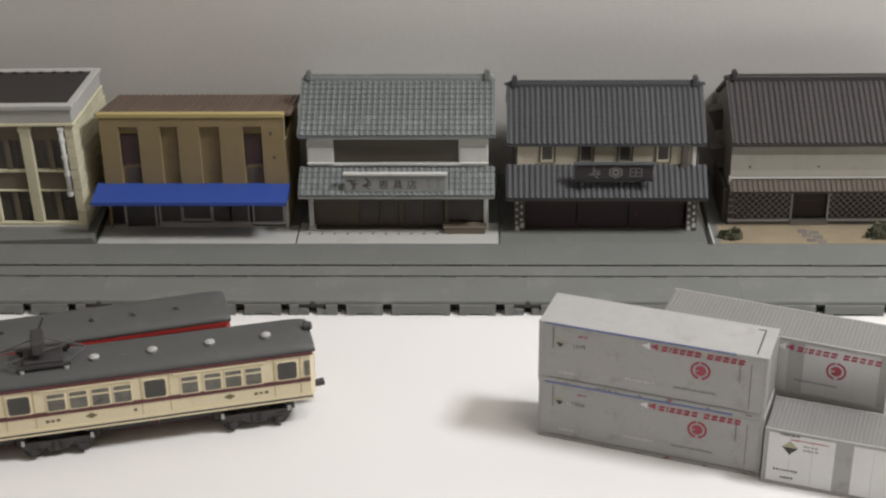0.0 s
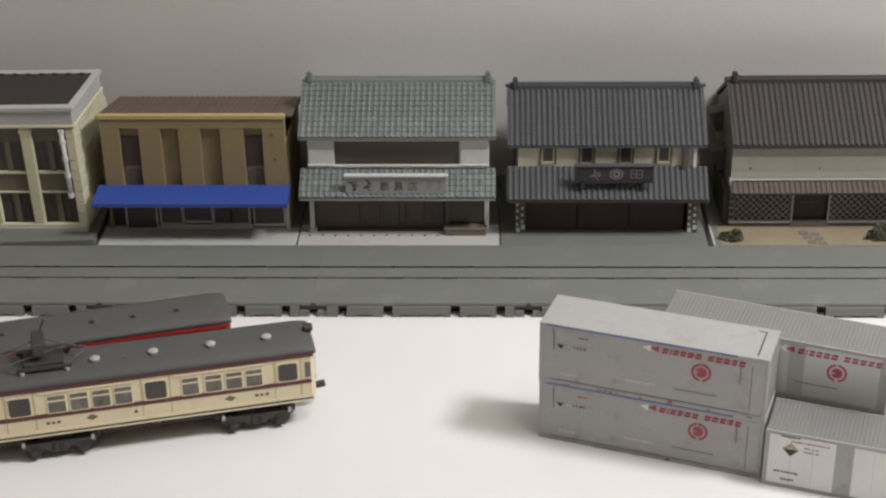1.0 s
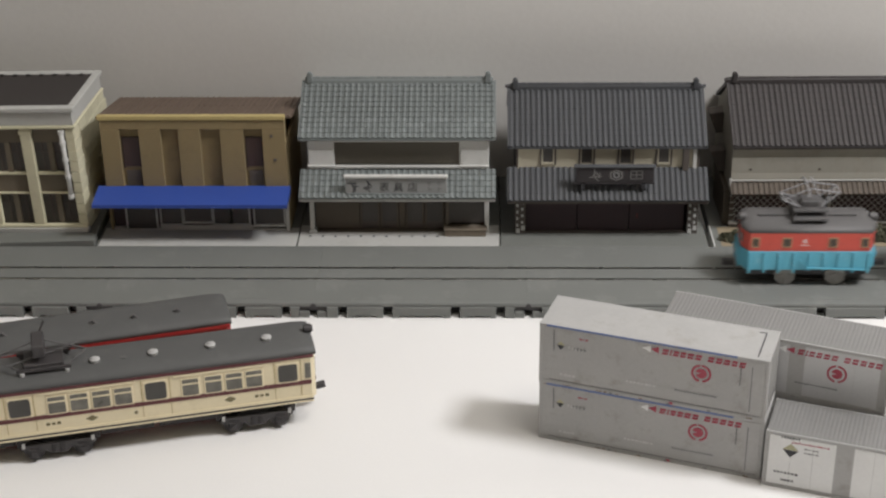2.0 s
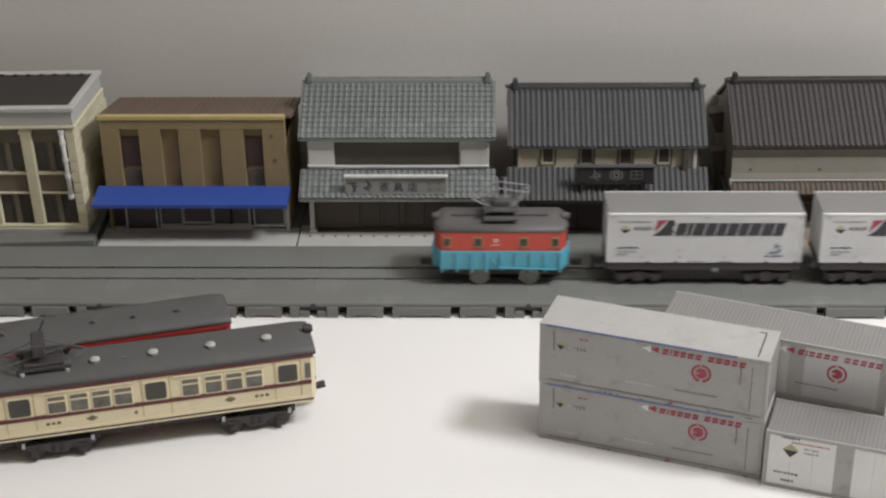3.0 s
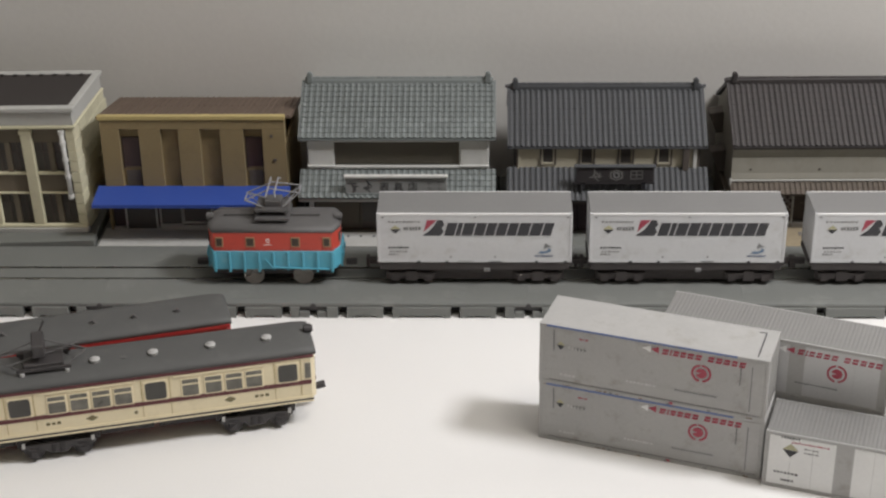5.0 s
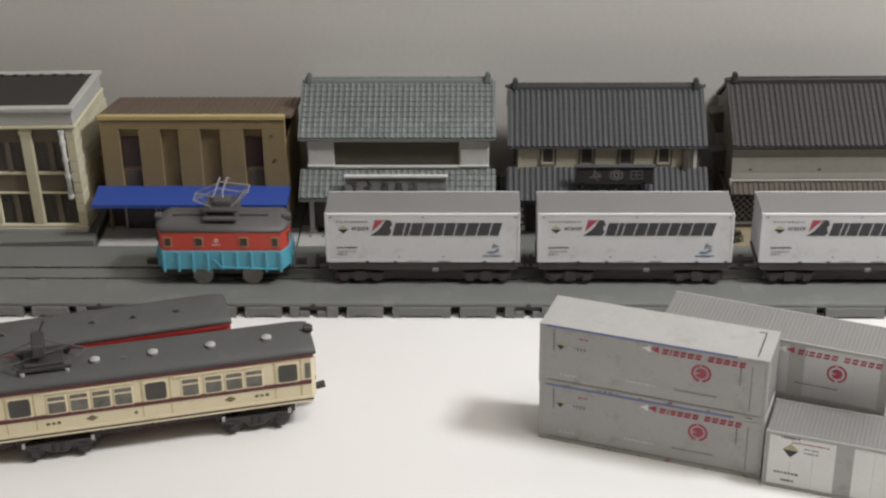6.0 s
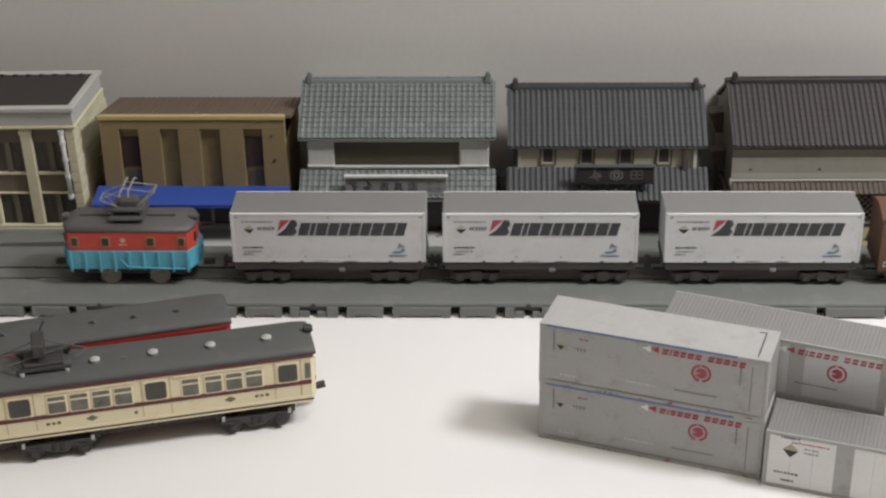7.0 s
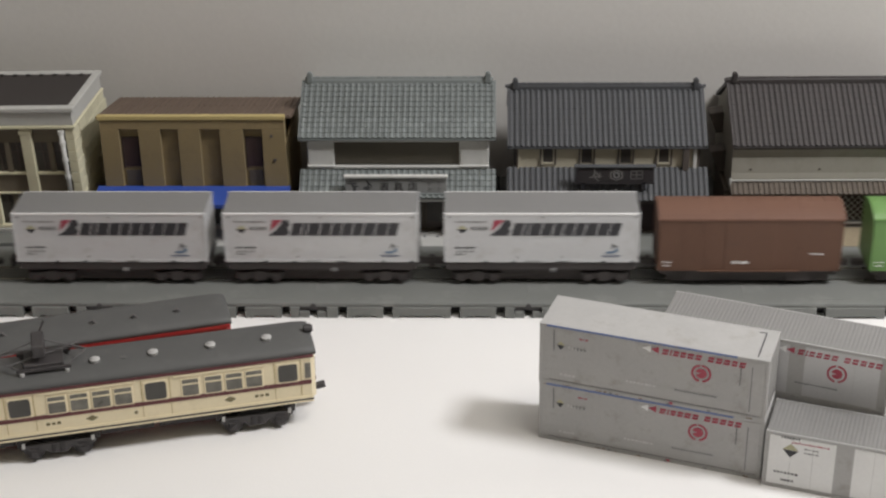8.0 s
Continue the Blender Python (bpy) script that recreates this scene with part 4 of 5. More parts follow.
# ---- dark-tiled shop with a black sign ----
def dark_shop():
    X0, W = 9.4, 62.6
    t = thing("dark_tiled_shop_house", at_mm(X0, FACE, RZ), "two-storey model merchant house with dark grey tiled roofs", "model house", "model houses")
    D, U = 42.0, 3.6
    body_shell(t, W, D, 0, 29.8, 0.0, M_DARKWOOD, (21.6, 43.2), (3.9, 31.2))
    part("wall", boxes((0.2, W - 0.2, U + 0.2, U + 1.2, 20, 31.4)), M_PLASTERCREAM, t, "cream plaster wall")
    for x in (0.2, W - 0.9):
        part("corner_board", boxes((x, x + 0.7, U - 0.1, U + 0.3, 23, 32.4)), M_DARKWOOD, t)
    part("side_panel", boxes((0.9, 1.8, U - 0.3, U + 0.2, 23, 32.4)), M_PLASTERCREAM, t)
    for i, x in enumerate((8.3, 21.5, 34.7, 47.6)):
        fr = part("window", boxes((x + 1.0, x + 4.4, U + 0.02, U + 0.18, 25.0, 30.4)), M_DARKGLASS, t, "small dark square window")
        for r in ((x - 0.1, x + 0.5, U - 0.35, U + 0.2, 24.2, 31.2), (x + 4.9, x + 5.5, U - 0.35, U + 0.2, 24.2, 31.2), (x + 0.5, x + 4.9, U - 0.35, U + 0.2, 30.7, 31.2)):
            part("frame", boxes(r), M_DARKWOOD, fr)
        if i in (0, 3):
            for r in ((x + 0.5, x + 1.0, U - 0.2, U + 0.2, 24.4, 30.7), (x + 4.4, x + 4.9, U - 0.2, U + 0.2, 24.4, 30.7), (x + 1.0, x + 4.4, U - 0.2, U + 0.2, 24.4, 25.1)):
                part("pale_frame", boxes(r), M_PLASTERCREAM, fr)
    part("side_panel", soft(boxes((60.2, 61.4, U - 0.7, U + 0.2, 22.8, 31.6)), 0.1), M_PLASTER, t, "narrow white wall strip")
    part("shutter_box", soft(boxes((56.6, 58.8, U - 1.5, U + 0.2, 22.6, 31.4)), 0.15), M_DARKWOOD, t, "narrow dark shutter box")
    gable_roof(t, -2.6, 64.6, 2.0, 31.5, 21.6, 45.0, 36, M_TILEDARK)
    part("eave_board", boxes((-2.0, 64.0, 2.6, 3.6, 30.9, 31.4)), M_DARKWOOD, t)
    ribbed_slope(t, -3.0, 65.2, -6.4, 15.3, 3.6, 23.2, 36, M_TILEDARK, steps=5)
    part("lower_eave", boxes((-2.8, 65.0, -6.0, -5.2, 14.0, 15.0)), M_DARKWOOD, t)
    part("lower_ceiling", boxes((-2.4, 64.6, -5.2, 3.4, 14.2, 14.7)), M_DARKWOOD, t)
    # sign
    sg = part("sign_board", soft(boxes((20.2, 46.4, -4.9, -4.0, 21.6, 26.9)), 0.12), M_SIGNBLACK, t, "black name board")
    part("sign_cap", soft(boxes((19.6, 47.0, -5.3, -3.2, 26.9, 27.5)), 0.1), M_TILEDARK, sg)
    for x in (22.6, 43.0):
        part("bracket", boxes((x - 0.6, x + 0.6, -5.0, -1.0, 19.2, 21.6)), M_INK, sg)
    part("sign_rail", boxes((19.4, 46.6, -5.0, -4.4, 20.9, 21.5)), M_SIGNBLACK, sg)
    for i, x in enumerate((25.0, 38.4)):
        bm = bmesh.new()
        if i == 0:
            brush_mark(bm, x, 22.5, 4.4, 3.3, -4.98, 71)
        else:
            for r in ((x, x + 4.3, 22.6, 23.0), (x, x + 4.3, 24.1, 24.45), (x, x + 4.3, 25.5, 25.9), (x, x + 0.45, 22.6, 25.9), (x + 1.95, x + 2.35, 22.6, 25.9), (x + 3.85, x + 4.3, 22.6, 25.9)):
                box(bm, r[0], r[1], -4.98, -4.9, r[2], r[3])
        part("sign_mark", bm, M_SIGNMARK, sg, "pale grey mark")
    bm = bmesh.new()
    hexa = [(33.8 + 2.6 * math.cos(math.pi * (k / 3 + 1 / 6)), 24.2 + 2.2 * math.sin(math.pi * (k / 3 + 1 / 6))) for k in range(6)]
    for k in range(6):
        a, b = hexa[k], hexa[(k + 1) % 6]
        i0, i1 = [(33.8 + (q[0] - 33.8) * 0.72, 24.2 + (q[1] - 24.2) * 0.72) for q in (a, b)]
        prism(bm, (a, b, i1, i0), "y", -4.98, -4.9)
    part("hexagon_mark", bm, M_SIGNMARK, sg, "pale hexagon outline")
    bm = bmesh.new()
    ring(bm, 33.8, 24.2, 1.2, 0.6, -4.97, ())
    part("hexagon_centre", bm, M_INKGREY, sg)
    # ground floor: deep dark shop front with a curtain
    part("shop_back", boxes((0.8, W - 0.8, 6.0, 6.6, 0, 14.2)), M_NOREN, t)
    x = 3.8
    for w in (17.8, 17.8, 19.0):
        part("curtain_panel", soft(boxes((x, x + w - 0.35, 1.6, 2.1, 0.3, 14.0)), 0.1), M_NOREN, t, "dark maroon curtain panel")
        x += w
    part("door_mark", boxes((41.6, 42.2, 1.4, 1.6, 5.0, 6.8)), M_MAROON, t, "small dark red mark")
    part("threshold", boxes((3.4, 59.2, 0.0, 1.6, 0.02, 0.5)), M_DARKWOOD, t)
    for x0 in (0.0, 59.0):
        part("pillar", boxes((x0, x0 + 3.6, -0.4, 1.6, 0, 14.2)), M_DARKWOOD, t, "dark pillar with white checks")
        for r in range(5):
            for c in range(2):
                h = 1.0 if r else 1.7
                z = 0.2 + r * 2.5 + (1.1 if c else 0)
                s = 1.25 if r == 0 else 0.75
                part("white_check", boxes((x0 + 0.35 + c * 1.7, x0 + 0.35 + c * 1.7 + s, -0.55, -0.38, z, z + h)), M_PLASTER, t)
    part("side_check", boxes((62.5, 62.75, 0.4, 2.4, 11.8, 13.8)), M_PLASTER, t)
    for z in (1.0, 3.6, 6.2, 8.8):
        part("side_check", boxes((62.5, 62.75, 0.2, 2.0, z, z + 0.5)), M_PLASTER, t)
    return t


dark_shop()
base = base_plate(4.3, 70.6, 57, M_BASEGREY, "plain grey plastic building plate")


# ---- storehouse with lattice wall and forecourt ----
def storehouse():
    X0, W = 83.4, 63.0
    t = thing("storehouse", at_mm(X0, 504.0, RZ, 0.5), "model plaster storehouse with brown-black tiled roof and diamond-lattice wall", "model house", "model houses")
    D = 41.0
    body_shell(t, W, D, 0, 31.6, 0.0, M_PLASTERGREY, (21.6, 44.2))
    part("wall", boxes((0.0, W, 0.0, 1.0, 14.4, 30.4)), M_PLASTERGREY, t, "warm grey plaster wall")
    bm = bmesh.new()
    prism(bm, ((0.0, 18.5), (-1.3, 18.5), (-1.3, 19.2), (-0.9, 21.0), (-0.55, 26.6), (-0.75, 27.2), (-1.5, 29.2), (-1.5, 30.0), (0.0, 30.0)), "x", -0.4, W)
    part("wall_flare", bm, M_PLASTERGREY, t)
    part("wall_edge", soft(boxes((-0.5, W, -1.7, 0, 18.1, 18.7)), 0.12), M_CORNICE, t, "pale lower edge")
    for x in (6.0, 29.4, 52.8):
        part("wall_hook", made(rod, (x, -1.1, 22.4), (x, 0, 22.4), 0.4, 8), M_DARKWOOD, t)
    gable_roof(t, -0.5, 65.0, -1.9, 31.3, 21.6, 45.3, 34, M_TILEBROWN, r=0.58)
    part("ridge_band", soft(boxes((-1.0, 64.2, 20.6, 22.6, 45.3, 46.8)), 0.2), M_TILEBROWN, t)
    part("eave_board", boxes((-0.4, 64.4, -1.5, 1.0, 29.9, 30.8)), M_DARKWOOD, t)
    ribbed_slope(t, -0.6, W, -5.6, 15.1, -0.2, 18.4, 36, M_RUSTLOW, name="roof_sheet", r=0.45, steps=3, thick=0.5)
    part("lower_eave", boxes((-0.4, W, -5.2, -4.6, 14.2, 14.8)), M_DARKWOOD, t)
    part("lower_ceiling", boxes((-0.2, W, -4.6, 1.4, 14.02, 14.4)), M_DARKWOOD, t)
    # lattice wall: dark ground with raised pale diagonals
    for a, b in ((0.0, 21.2), (34.6, W)):
        lat = part("lattice_wall", boxes((a, b, 0.6, 1.4, 0, 14)), M_NOREN, t, "dark wall with pale diagonal lattice")
        n = int((b - a + 11) / 2.3)
        for k in range(n):
            for sgn in (1, -1):
                bm = bmesh.new()
                z0, z1 = 2.2, 13.0
                xs = a - 10.8 + k * 2.3
                p, q = [xs, z0], [xs + (z1 - z0), z1]
                if p[0] < a:
                    p = [a, z0 + (a - xs)]
                if q[0] > b:
                    q = [b, z0 + (b - xs)]
                if q[0] - p[0] < 0.6:
                    continue
                if sgn < 0:
                    p[0], q[0] = a + b - p[0], a + b - q[0]
                rod(bm, (p[0], 0.6, p[1]), (q[0], 0.6, q[1]), 0.14, 4)
                part("lattice_bar", bm, M_LIGHTGREY, lat)
        part("lattice_sill", boxes((a, b, -0.3, 0.6, 1.3, 2.0)), M_LIGHTGREY, lat)
        part("plinth", boxes((a, b, 0.0, 0.6, 0, 1.3)), M_DARKWOOD, lat)
    part("corner_board", boxes((-0.2, 1.4, 0.2, 0.7, 1.0, 13.8)), M_DARKWOOD, t)
    for k in range(5):
        part("corner_check", boxes((0.0, 1.5, 0.0, 0.3, 2.0 + k * 2.4, 2.5 + k * 2.4)), M_LIGHTGREY, t)
    dr = part("door", soft(boxes((22.2, 33.6, 1.4, 2.0, 2.0, 13.6)), 0.1), M_DOORDIRT, t, "dark brown entrance door")
    part("door_line", boxes((24.4, 31.0, 1.3, 1.4, 8.4, 8.7)), M_MIDWOOD, dr)
    part("door_step", soft(boxes((21.4, 34.4, -0.8, 1.6, 0, 2.0)), 0.15), M_FLAG, t, "grey stone step")
    for x in (21.3, 33.9):
        part("door_post", boxes((x, x + 0.6, -0.3, 0.9, 0, 13.6)), M_CORNICE, t)
    # hoods on the end wall
    for y, z, w, h in ((25.5, 25.4, 6.0, 7.4), (16.0, 14.8, 6.0, 7.6)):
        bm = bmesh.new()
        prism(bm, ((-5.2, z + h - 0.9), (0.0, z + h), (0.0, z - 0.6), (-2.4, z - 0.8)), "y", y, y + w)
        part("window_hood", soft(bm, 0.2), M_DARKWOOD, t, "dark window hood")
    part("side_shed", soft(boxes((-1.8, 0.0, 2.0, 26, 0.0, 13.0)), 0.2), M_MIDWOOD, t, "dark boarded lower side")
    part("wall_tip", boxes((-0.9, -0.2, -1.6, -0.6, 16.4, 19.0)), M_PLASTER, t)
    return t


storehouse()
base = base_plate(77.0, 69.4, 57, M_BASEGREY, "grey plate with a sandy forecourt and stepping stones")
part("forecourt", soft(boxes((2.4, 69.2, 0.3, 15.0, RZ - 0.2, RZ + 0.1)), 0.05), M_SAND, base, "sandy ground")
part("edge_strip", boxes((-0.3, 0.2, 0.0, 16, 0.05, RZ + 0.25)), M_PLASTER, base, "white plate edge")
for x, y, w, d in ((31.4, 9.6, 3.2, 2.6), (35.2, 8.6, 3.2, 2.4), (32.4, 6.2, 3.0, 2.6), (36.0, 5.2, 3.2, 2.6), (33.4, 2.6, 3.0, 2.4), (36.8, 1.9, 3.0, 2.2)):
    part("stepping_stone", soft(boxes((x - w / 2, x + w / 2, y - d / 2, y + d / 2, RZ - 0.1, RZ + 0.3)), 0.12), M_FLAG, base)


def shrub(x, y, rx, ry, rz, seed):
    rnd = random.Random(seed)
    t = thing("shrub", at_mm(x, y, RZ), "small dull green moulded model shrub", "shrub", "shrubs")
    part("stem", made(rod, (0, 0, 0), (0, 0, rz * 0.6), 0.5, 7), M_MIDWOOD, t)
    bm = bmesh.new()
    for k in range(240):
        u, v = rnd.uniform(0, 2 * math.pi), rnd.uniform(0.0, 1.0)
        e = math.acos(1 - v)
        q = rnd.uniform(0.75, 1.06) * (1 + 0.18 * math.sin(3 * u + seed))
        c = Vector((rx * q * math.sin(e) * math.cos(u), ry * q * math.sin(e) * math.sin(u), rz * q * math.cos(e) + 0.1))
        s = rnd.uniform(0.5, 0.95)
        m = Matrix.Translation(c) @ Euler((rnd.uniform(0, 6), rnd.uniform(0, 6), rnd.uniform(0, 6))).to_matrix().to_4x4()
        vs = [bm.verts.new(m @ Vector(p)) for p in ((-s, -s * 0.6, 0), (s, -s * 0.6, 0.1), (s * 0.6, s * 0.7, -0.1), (-s * 0.6, s * 0.6, 0.25), (0, 0, s * 0.6))]
        for a, b in ((0, 1), (1, 2), (2, 3), (3, 0)):
            bm.faces.new((vs[a], vs[b], vs[4]))
        bm.faces.new((vs[3], vs[2], vs[1], vs[0]))
    tagged(part("foliage", bm, M_LEAF, t), kind="stuff")
    bm = bmesh.new()
    bmesh.ops.create_uvsphere(bm, u_segments=14, v_segments=8, radius=1)
    bmesh.ops.scale(bm, vec=(rx * 0.8, ry * 0.8, rz * 0.8), verts=bm.verts)
    bmesh.ops.translate(bm, vec=(0, 0, 0.1), verts=bm.verts)
    part("core", bm, M_LEAF, t)


shrub(83.6, 494.0, 4.0, 2.6, 2.6, 5)
shrub(133.6, 494.6, 4.4, 2.8, 4.6, 9)


# ---- ochre shop with a blue awning ----
def ochre_shop():
    X0, W = -131.4, 62.8
    t = thing("awning_shop", at_mm(X0, 500.6, RZ), "flat ochre model shop with recessed windows and a blue awning", "model house", "model houses")
    D = 40.0
    body_shell(t, W, D, 0, 32.4, 0.0, M_OCHRE)
    niches = ((6.3, 13.0), (20.4, 26.4), (33.8, 40.6), (48.6, 55.0))
    edges = [0.0] + [e for n in niches for e in n] + [W]
    for k in range(0, len(edges), 2):
        part("wall_pier", soft(boxes((edges[k], edges[k + 1], 0, 2.4, 15.0, 38.4)), 0.1), M_OCHRE, t, "ochre wall pier")
    part("wall_head", soft(boxes((0, W, 0, 2.4, 38.4, 42.2)), 0.1), M_OCHRE, t)
    part("parapet_trim", soft(boxes((-0.6, W + 0.2, -0.5, 1.6, 41.9, 43.4)), 0.15), M_OCHRELIGHT, t, "yellow parapet trim")
    for k, (a, b) in enumerate(niches):
        nb = part("niche_back", boxes((a, b, 2.0, 2.6, 15.0, 38.4)), M_OCHRE, t)
        if k in (0, 3):
            part("window", boxes((a + 1.0, b - 0.4, 1.7, 2.0, 24.0, 34.6)), M_REDGLASS, nb, "dark reddish window")
            part("window_frame", boxes((a + 0.3, a + 1.0, 1.5, 2.0, 23.6, 35.0), (b - 0.4, b, 1.5, 2.0, 23.6, 35.0), (a + 1.0, b - 0.4, 1.5, 2.0, 34.6, 35.0)), M_DOORDIRT, nb)
            part("window", boxes((a + 1.0, b - 0.8, 1.7, 2.0, 15.5, 22.6)), M_MIDWOOD, nb)
    for x, z in ((58.2, 36.0), (59.0, 27.2)):
        part("wall_vent", made(rod, (x, -0.35, z), (x, 0.2, z), 0.55, 8), M_DARKWOOD, t)
    # sheet roof falling to the back
    ribbed_slope(t, -1.4, W + 2.2, 1.6, 42.4, 38.0, 34.8, 34, M_RUST, name="sheet_rib", r=0.42, steps=2, thick=0.6)
    # awning
    bm = bmesh.new()
    prism(bm, ((0.3, 17.3), (-12.1, 15.9), (-12.1, 14.6), (-11.7, 14.6), (-11.7, 15.4), (0.3, 16.6)), "x", -2.4, W + 0.6)
    aw = part("awning", bm, M_BLUEAWN, t, "plain bright blue awning")
    for x in (-2.6, W + 0.5):
        b2 = bmesh.new()
        prism(b2, ((0.3, 17.4), (-12.2, 16.0), (-12.2, 14.5), (0.3, 14.9)), "x", x, x + 0.3)
        part("awning_cheek", b2, M_BLUEAWN, aw)
    # shop front
    part("shop_floor", boxes((0.8, W - 0.8, 0.8, 20, 0, 0.6)), M_BASEWHITE, t)
    part("shop_back", boxes((0.8, W - 0.8, 3.2, 3.8, 0.6, 16.0)), M_NOREN, t)
    for a, b, z0, z1 in ((6.0, 16.0, 0.6, 11.4), (18.0, 25.0, 2.6, 11.4), (26.0, 35.4, 3.6, 11.4), (36.4, 42.0, 2.6, 11.4), (42.6, 48.4, 2.6, 11.4), (50.6, 60.6, 2.4, 11.4)):
        wn = part("shop_window", boxes((a, b, 1.0, 1.3, z0, z1)), M_DARKGLASS, t, "dark shop window")
        fm = M_CORNICE if a > 50 else M_LIGHTGREY
        for r in ((a - 0.6, a, 0.5, 1.3, z0 - 0.6, z1), (b, b + 0.6, 0.5, 1.3, z0 - 0.6, z1), (a - 0.6, b + 0.6, 0.3, 1.3, z0 - 0.8, z0)):
            part("frame_bar", boxes(r), fm, wn)
    part("shop_sill_wall", boxes((17.4, 49.6, 0.9, 1.6, 0, 1.8)), M_BASEWHITE, t)
    part("right_post", boxes((61.4, 62.6, 0.0, 1.0, 0, 15)), M_CORNICE, t)
    return t


ochre_shop()
base = base_plate(-134.4, 69.0, 57, M_BASEGREY, "grey plastic plate with a pale shop step")
part("pavement", soft(boxes((0.8, 68.8, 0.2, 14, RZ - 0.2, RZ + 0.12)), 0.08), M_BASEWHITE, base, "pale shop step")


# ---- cream stone corner building ----
def stone_block():
    W = 62.0
    t = thing("stone_building", pose(-0.2002, 0.5006, RZ * MM, 0, -1.9, -3.5) @ Matrix.Diagonal((1, 1, 1.03, 1)), "cream stone model office building with pilasters and dark flat roof", "model house", "model houses")
    D = 32.6
    body_shell(t, W, D, 0, 37.5, 0.0, M_STONE)
    part("core_wall", boxes((0.8, W - 0.8, 3.0, 3.8, 0, 37.5)), M_MIDWOOD, t)
    part("plinth", soft(boxes((-0.4, W + 0.6, -1.6, 1.0, 0, 1.6)), 0.15), M_CORNICE, t)
    part("plinth", soft(boxes((-0.2, W + 0.2, -0.9, 1.0, 1.6, 2.6)), 0.15), M_STONE, t)
    # pilasters
    bays = (-0.2, 13.4, 28.5, 43.5)
    for x in bays:
        part("pilaster", soft(boxes((x, x + 3.8, -0.5, 1.6, 2.6, 37.6)), 0.25), M_STONE, t, "cream stone pilaster")
        part("pilaster_head", soft(boxes((x - 0.3, x + 4.1, -0.8, 1.6, 35.4, 36.8)), 0.15), M_STONE, t)
    ends = (13.4, 28.5, 43.5, 58.6)
    for x, e in zip(bays, ends):
        a, b = x + 3.8, e
        for z0, z1 in ((2.8, 13.6), (21.4, 32.0)):
            for c, d in ((a + 0.3, (a + b) / 2 - 0.9), ((a + b) / 2 + 0.9, b - 0.3)):
                wn = part("window", boxes((c, d, 1.8, 2.1, z0, z1)), M_DARKGLASS, t, "tall dark window")
                part("frame_bar", boxes(((c + d) / 2 - 0.2, (c + d) / 2 + 0.2, 1.5, 1.8, z0, z1)), M_DARKWOOD, wn)
                part("frame_bar", boxes((c, d, 1.5, 1.8, z0 + 6.8, z0 + 7.2)), M_DARKWOOD, wn)
            part("mullion", boxes(((a + b) / 2 - 0.9, (a + b) / 2 + 0.9, 0.8, 2.0, z0, z1)), M_DRAB, t)
        part("spandrel", boxes((a, b, 1.0, 2.2, 14.2, 20.6)), M_DRAB, t, "drab spandrel panel")
        part("window_head", boxes((a, b, 1.0, 2.2, 32.0, 37.0)), M_DRAB, t)
        part("ledge", soft(boxes((a, b, 0.2, 2.0, 20.6, 21.4)), 0.1), M_STONE, t)
        part("ledge", soft(boxes((a, b, 0.2, 2.0, 13.6, 14.2)), 0.1), M_STONE, t)
    # quoin of stone blocks at the street corner, on both faces
    for k in range(9):
        z = 2.7 + k * 3.85
        d = 6.4 if k % 2 else 5.2
        part("quoin_stone", soft(boxes((59.4, W + 0.5, -0.7, d, z, z + 3.72)), 0.18), M_STONE, t)
    for k in range(9):
        z = 2.7 + k * 3.85
        for j in range(4):
            y = 7.0 + j * 7.4 + (2.0 if k % 2 else 0)
            part("ashlar_stone", soft(boxes((W - 0.1, W + 0.25, y, y + 7.2, z, z + 3.72)), 0.1), M_STONE, t)
    # white downpipe
    bm = bmesh.new()
    rod(bm, (58.3, -1.2, 12.5), (58.3, -1.2, 36.6), 0.8, 10)
    dp = part("downpipe", bm, M_PLASTER, t, "white downpipe", smooth=True)
    for z in (12.9, 20.0, 26.0, 32.0, 35.8):
        part("pipe_collar", made(rod, (58.3, -1.2, z), (58.3, -1.2, z + 1.2), 1.1, 10), M_PLASTER, dp)
    # cornice: stepped bands on the front and the side, dark flat roof within
    for z0, z1, o, m in ((37.6, 38.6, 1.4, M_STONE), (38.6, 43.4, 0.8, M_CORNICE), (43.4, 44.9, 1.6, M_CORNICE)):
        part("cornice_front", soft(boxes((-o, W + o, -o, 1.6, z0, z1)), 0.2), m, t, "pale grey cornice")
        part("cornice_side", soft(boxes((W - 0.9, W + o, 1.65, D + o, z0, z1)), 0.2), m, t)
        part("cornice_back", soft(boxes((-o, W - 0.95, D - 1.6, D + o, z0, z1)), 0.2), m, t)
        part("cornice_side", soft(boxes((-o, 1.6, 1.65, D - 1.65, z0, z1)), 0.2), m, t)
    part("roof", boxes((1.65, W - 0.95, 1.65, D - 1.65, 43.0, 44.6)), M_FLATROOF, t, "dark flat roof")
    for k in range(12):
        part("roof_stud", soft(boxes((4 + k * 4.8, 5.6 + k * 4.8, D - 3.2, D - 2.2, 44.6, 45.2)), 0.15), M_FLATROOF, t)
    return t


stone_block()
tilted = base_plate(-204.2, 69.6, 57, M_BASEGREY, "grey plastic plate under the stone building")
tilted.matrix_world = pose(-0.2042, 0.489, 0, 0, -1.9, 0)   # sits a little askew


# ---- the two tram cars standing on the table ----
M_TRAMGLASS = mat("smoky_tram_window", (0.055, 0.052, 0.046), 0.3, spread=0.4, big=150)
# greyer and blotchy: reflections in the panes are put into the colour
M_TRAMSHEEN = mat("tram_window_painted_sheen", (0.135, 0.128, 0.108), 0.3, spread=0.8, big=260)


